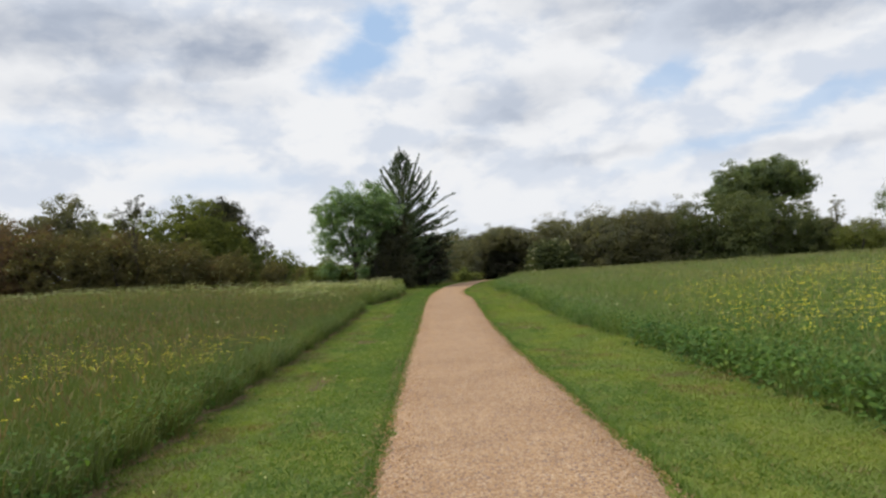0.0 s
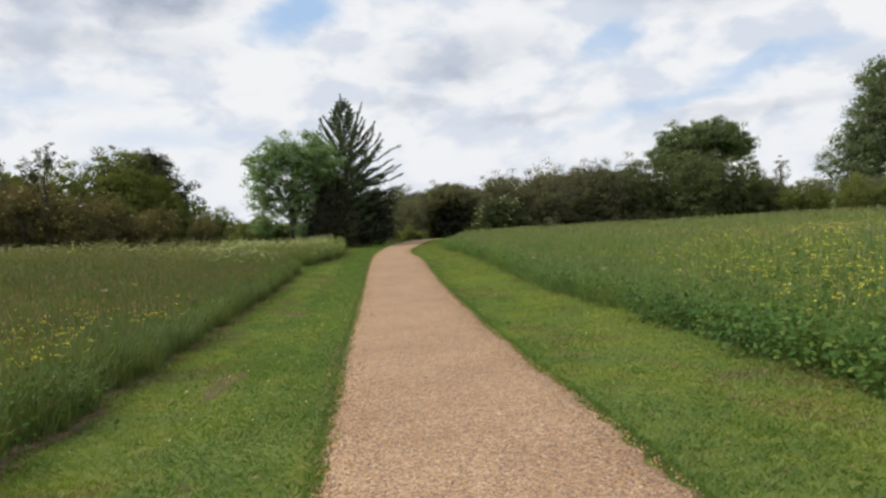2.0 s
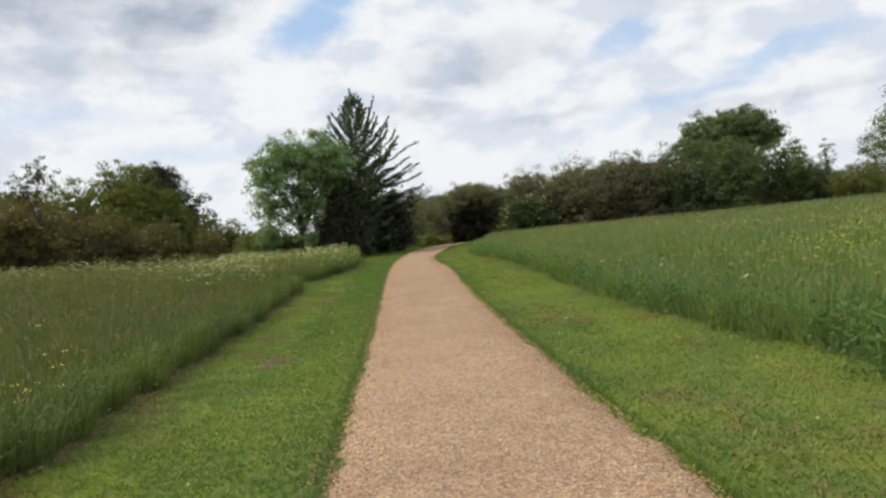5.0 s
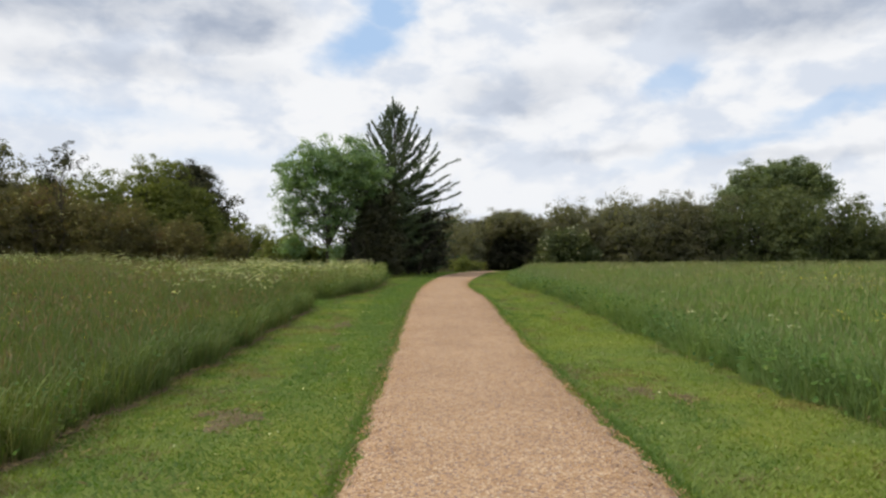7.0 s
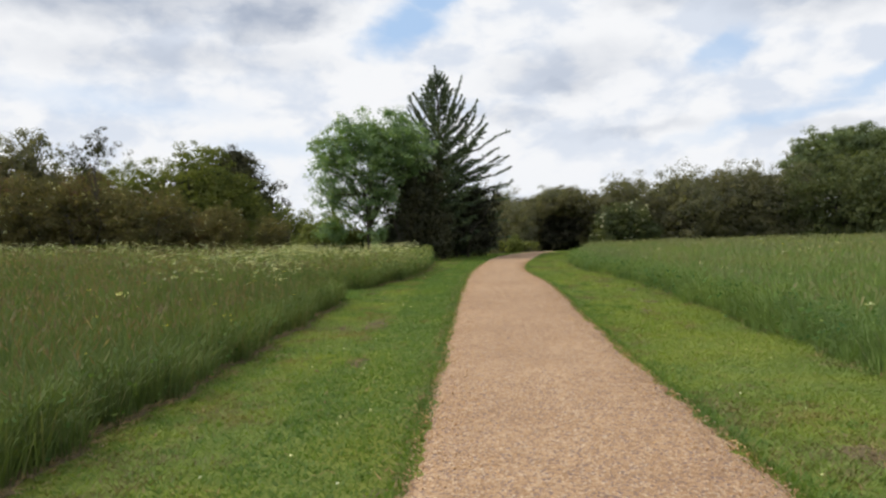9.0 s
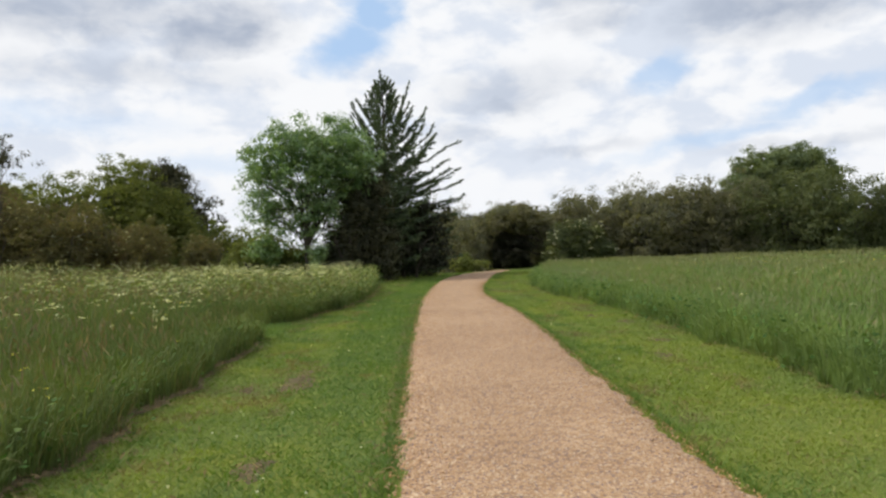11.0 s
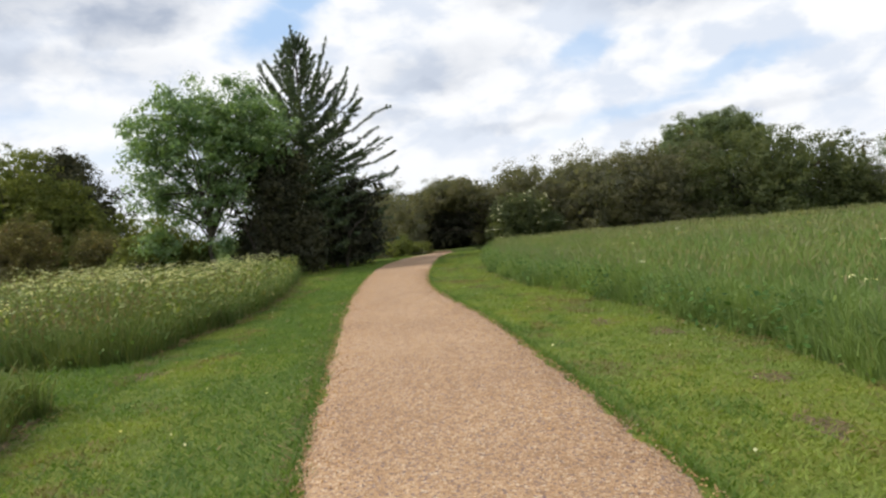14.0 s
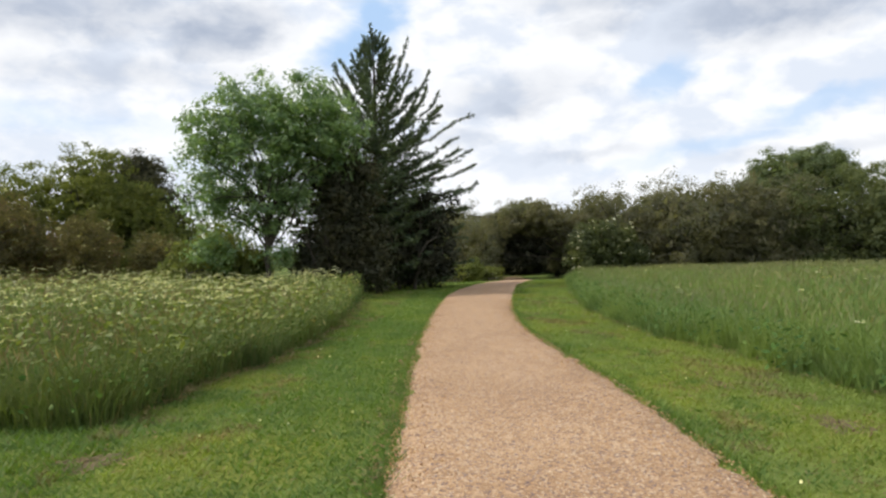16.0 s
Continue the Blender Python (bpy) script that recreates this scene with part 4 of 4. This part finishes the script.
broadleaf("hawthorn_bush", at(-3.7, 48.7), "dense dark hawthorn between the ash and the conifer", "bush",
          [(-0.1, 0, 2.7, 1.5, 1.2, 2.4), (0.7, 0.2, 1.3, 1.3, 1.2, 1.4), (-0.9, 0.2, 1.2, 1.1, 1.1, 1.3), (0.2, 0.1, 4.0, 1.3, 1.2, 1.2)], SLOE_LEAF, 2.0, 0.05, 430, 48, 0.26, 0.11, 14, 2, core=2400)
# added bush; its black-green leaves paint the deep shade at the conifer's base
broadleaf("skirt_bush", at(-1.6, 51.4), "low black-green bush filling the conifer's skirt", "bush",
          [(0, 0, 1.3, 2.0, 1.5, 1.5), (-1.4, -0.2, 1.5, 1.7, 1.3, 1.7), (1.0, 0.3, 0.9, 1.2, 1.2, 1.0), (-0.2, 0.8, 2.6, 1.9, 1.4, 1.6), (1.0, 0.6, 2.4, 1.2, 1.2, 1.5)], DEEP_SHADE_LEAF, 1.4, 0.08, 260, 44, 0.26, 0.13, 12, 3)
broadleaf("green_shrub", at(-8.2, 49.0), "low leafy green shrub at the foot of the ash", "bush",
          [(0, 0, 1.3, 1.3, 1.0, 1.3), (1.2, 0, 0.9, 1.2, 1.0, 0.9), (-1.4, 0.5, 0.8, 1.2, 0.9, 0.9)], OLIVE_LEAF, 1.0, 0.06, 170, 44, 0.22, 0.13, 12, 3)
broadleaf("low_shrub", at(2.2, 65.5), "low pale green shrub beside the path bend", "bush",
          [(-0.5, 0, 0.7, 1.0, 0.9, 0.8), (0.6, 0.8, 0.5, 0.9, 0.9, 0.6)], OLIVE_LEAF, 0.5, 0.04, 130, 40, 0.18, 0.11, 10, 3)
broadleaf("elder_bush", at(10.75, 71.5, 0, 1.06), "elder bush with flat cream flower heads beside the hedge", "bush",
          [(0, 0, 2.4, 1.9, 1.5, 1.8), (-1.4, -0.2, 1.7, 1.2, 1.2, 1.7), (1.6, 0, 1.9, 1.3, 1.2, 1.6)], MAPLE_LEAF, 1.5, 0.08, 260, 42, 0.26, 0.15, 16, 3, flowers=(80, 0.16, ELDER_PETAL))


# three bush shapes of about 4.5 m, shared along the hedges
BUSH_SHAPES = [[(0, 0, 2.2, 2.3, 1.8, 2.2), (1.5, 0.2, 2.1, 1.7, 1.5, 1.9), (-1.6, -0.2, 2.2, 1.6, 1.5, 1.8), (0, 0, 0.8, 2.9, 1.9, 1.0)],
               [(0.4, 0, 2.3, 1.9, 1.8, 2.1), (-1.3, 0, 2.2, 1.8, 1.6, 1.9), (1.8, -0.3, 1.9, 1.5, 1.4, 1.8), (0, 0, 0.8, 2.8, 1.9, 1.0)],
               [(0, 0, 2.0, 2.6, 1.9, 2.1), (-0.7, 0, 2.7, 1.6, 1.4, 1.6), (1.3, 0, 2.0, 1.9, 1.5, 1.9), (0, 0, 0.8, 2.8, 1.9, 1.0)]]


def hedge_row(leaf, label, group, rows, flowers=None, clumps=380, per=44, size=0.098):
    """rows: x, y, height; each bush of the row shares one of three shapes."""
    made = []
    for i, (x, y, h) in enumerate(rows):
        h = h + 0.45 * float(smooth((y - 64) / 10)) * (1 if x > -12 else 0)
        turn = (i * 67) % 360
        if i < 3:
            lobes = BUSH_SHAPES[i]
            made.append(broadleaf("hedge_bush", at(x, y, turn, h / 4.5), label, "bush", lobes, leaf, 2.2, 0.1, clumps, per, 0.22, size, 12, 3, 0.33, 0.045, group=group, flowers=flowers, core=1500))
        else:
            src = made[i % 3]
            m = at(x, y, turn, h / 4.5)
            ob = copy_thing(src, m)
            ob.matrix_basis = m


hedge_row(HEDGE_LEAF, "dense grey-green hedgerow bush at the meadow's end", "hedge beyond the meadow", [
    (13.8, 75, 6.8), (17.2, 74.5, 7.3), (20.6, 75, 7.3), (24.2, 75, 7.8), (15.5, 77.5, 7.0), (19, 77.5, 7.4), (22.5, 77.5, 7.6), (40.5, 76, 5.0), (45, 75, 4.7), (50, 74, 4.7), (56, 74, 5.0), (62, 74, 5.2),
    (10.8, 76.5, 6.3), (0.2, 75, 6.2), (-3.4, 76.5, 6.4), (1.3, 71.5, 4.9), (0.5, 82, 6.0), (13.5, 83, 7.4), (6.6, 99, 7.0), (-6, 79, 5.4), (22, 84, 7.4), (68, 72, 6.5)])
hedge_row(MAPLE_LEAF, "rounded green field maple in the hedge", "maples in the hedge", [(28, 74.6, 8.0), (32, 74.6, 8.4), (36, 74.8, 7.3), (39.5, 74.8, 5.2)])
# front tree in hedge colour; two added behind it with tunnel shade in their leaf colour
for x, y, leaf, label in ((9.35, 75.0, HEDGE_LEAF, "grey-green hedgerow tree arching over the path"), (10.0, 80.5, DEEP_SHADE_LEAF, "ivy-dark hedgerow tree arching over the path"), (10.2, 86.0, DEEP_SHADE_LEAF, "ivy-dark hedgerow tree arching over the path")):
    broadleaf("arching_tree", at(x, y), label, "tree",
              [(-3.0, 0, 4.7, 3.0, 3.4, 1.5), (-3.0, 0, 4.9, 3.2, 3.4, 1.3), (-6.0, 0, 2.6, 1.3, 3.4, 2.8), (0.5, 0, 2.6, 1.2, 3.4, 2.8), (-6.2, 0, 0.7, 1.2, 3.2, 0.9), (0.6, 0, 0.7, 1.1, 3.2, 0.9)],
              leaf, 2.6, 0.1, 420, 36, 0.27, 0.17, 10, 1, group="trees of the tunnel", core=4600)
# added bushes that block the light at the far end, leaves coloured as shade
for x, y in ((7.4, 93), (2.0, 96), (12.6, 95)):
    broadleaf("tunnel_end_bush", at(x, y), "dark ivy-hung bush closing the end of the tunnel", "bush",
              [(0, 0, 2.8, 4.4, 1.6, 3.4), (0, 0, 0.8, 4.4, 1.6, 1.2)], DEEP_SHADE_LEAF, 2.0, 0.1, 420, 40, 0.3, 0.2, 10, 3, group="bushes behind the tunnel", core=4200)
hedge_row(HAW_LEAF, "dull green hawthorn bush with fading blossom", "hawthorns beyond the left meadow", [
    (-31, 57, 6.2), (-22, 58.5, 5.0), (-17.8, 59.5, 3.7), (-26.5, 58, 5.9), (-14.8, 61, 3.0), (-12.4, 63, 2.4), (-46, 58, 7.6), (-43, 61, 7.4), (-50, 61, 7.8)], (110, 0.10, WHITE_PETAL))
hedge_row(COPPER_LEAF, "brownish dark leaved bush in the boundary hedge", "brownish boundary bushes", [
    (-35.5, 58, 7.3), (-40, 57, 8.1), (-28.5, 61, 6.5), (-50, 56, 8.5), (-24, 62.5, 4.9), (-56, 54, 8), (-20, 63, 3.5)])
broadleaf("olive_tree", at(-32.6, 88), "broad rounded olive-green tree behind the boundary hedge", "tree",
          [(1.8, 0, 6.8, 5.2, 4, 5.7), (-4.5, 0, 5.8, 5.6, 4, 5.3), (-9, 0, 4.4, 4.5, 4, 4.8), (5.4, 0, 4.6, 3.8, 3.5, 4.6), (8.4, 0, 3.0, 3.4, 3, 3.4), (0, -1.5, 2.0, 8.5, 3, 2.6)],
          OLIVE_LEAF, 6, 0.3, 1300, 44, 0.42, 0.24, 16, 1, 0.3, 0.03, group="rounded trees behind the hedge", core=5000)
for x, y, k, leaf in ((-30.0, 93, 1.15, SLOE_LEAF), (-45, 90, 0.98, OLIVE_LEAF)):
    broadleaf("olive_tree", at(x, y), "dark green tree behind the boundary hedge", "tree",
              [(0, 0, 5.4 * k, 4.4 * k, 4 * k, 5.0 * k), (2.6 * k, 0, 4.4 * k, 4.0 * k, 3.6 * k, 4.2 * k), (-3.0 * k, 0, 6.6 * k, 2.6 * k, 2.6 * k, 3.6 * k), (1.0 * k, 0, 8.6 * k, 2.4 * k, 2.2 * k, 2.4 * k)],
              leaf, 6 * k, 0.25, 520, 40, 0.5, 0.27, 16, 1, 0.35, 0.12, group="rounded trees behind the hedge", core=2600)
hedge_row(OLIVE_LEAF, "smaller olive-green bush beside the rounded trees", "small trees behind the hedge", [(-21.5, 88, 5.6), (-18.4, 91, 3.6), (-52, 86, 9.5)], None, 300, 36, 0.13)
broadleaf("dark_tree", at(-34.5, 65), "dark tree rising above the boundary hedge", "tree",
          [(0, 0, 6.6, 2.4, 2.2, 3.9), (-2.6, 0, 6.4, 2.2, 2, 2.8), (2.0, 0, 4.8, 1.6, 1.6, 2.6), (-6, 0, 6.0, 2.4, 2, 3)], HEDGE_LEAF, 5, 0.2, 320, 42, 0.4, 0.22, 20)
broadleaf("sapling", at(-25, 57.2), "thin sparse sapling above the hawthorns", "tree",
          [(0.3, 0, 6.9, 1.7, 1.3, 1.5), (-0.9, 0, 6.0, 1.2, 1.0, 1.2)], SLOE_LEAF, 5.9, 0.045, 60, 22, 0.2, 0.15, 26, 1, 0.8, 0.2, core=2, limbs_apart=True)
for x, y, h in ((43.0, 82.5, 8.3), (46.5, 83, 7.9)):
    broadleaf("sapling", at(x, y), "thin sparse sapling rising behind the hedge", "tree",
              [(0, 0, h - 1.3, 1.2, 1.0, 1.3), (0.3, 0, h - 2.8, 1.4, 1.0, 1.3)], HEDGE_LEAF, h - 1.2, 0.07, 36, 22, 0.2, 0.16, 20, 1, 0.8, 0.2, group="saplings behind the hedge", core=2)
broadleaf("oak_tree", at(82, 180), "large far oak with a domed crown above the hedge", "tree",
          [(-4, 0, 17, 8.5, 8, 6), (3, 0, 18, 8, 8, 5.4), (9, 0, 15.5, 5, 6, 4.6), (-9, 0, 14, 5, 6, 4.5), (-2, 0, 11, 9, 7, 5)], HAZED_OAK_LEAF, 12, 0.6, 900, 44, 0.75, 0.5, 24, core=2600)
broadleaf("willow_tree", at(68, 100, 0, 1.6), "tall grey-green willow rising over the hedge", "tree",
          [(0.9, 0, 3.8, 4.2, 4, 3.8), (1.6, 0, 6.4, 3.3, 3.4, 2.8), (2.7, 0, 9.0, 3.2, 3.2, 2.8), (3.6, 0, 11.6, 3.1, 3, 2.5), (6, 0, 6, 4, 4, 6)], WILLOW_LEAF, 6, 0.3, 1100, 46, 0.42, 0.22, 24, 1, 0.36, 0.05, core=3000, slim=0.6)
hedge_row(OLIVE_LEAF, "low pale olive bush below the willow", "low bushes below the willow", [(42, 71, 4.2), (46.5, 70, 4.4), (51, 69, 4.6)], None, 300, 38, 0.1)
hedge_row(HEDGE_LEAF, "far low hedge tree at the edge of the view", "far tree line", [
    (-90 + 16 * k, 150 + 9 * math.sin(k * 1.9), (2.6 if -70 < -90 + 16 * k < 10 else 7.0) + 0.6 * math.sin(k * 2.7)) for k in range(12)], None, 130, 26, 0.3)
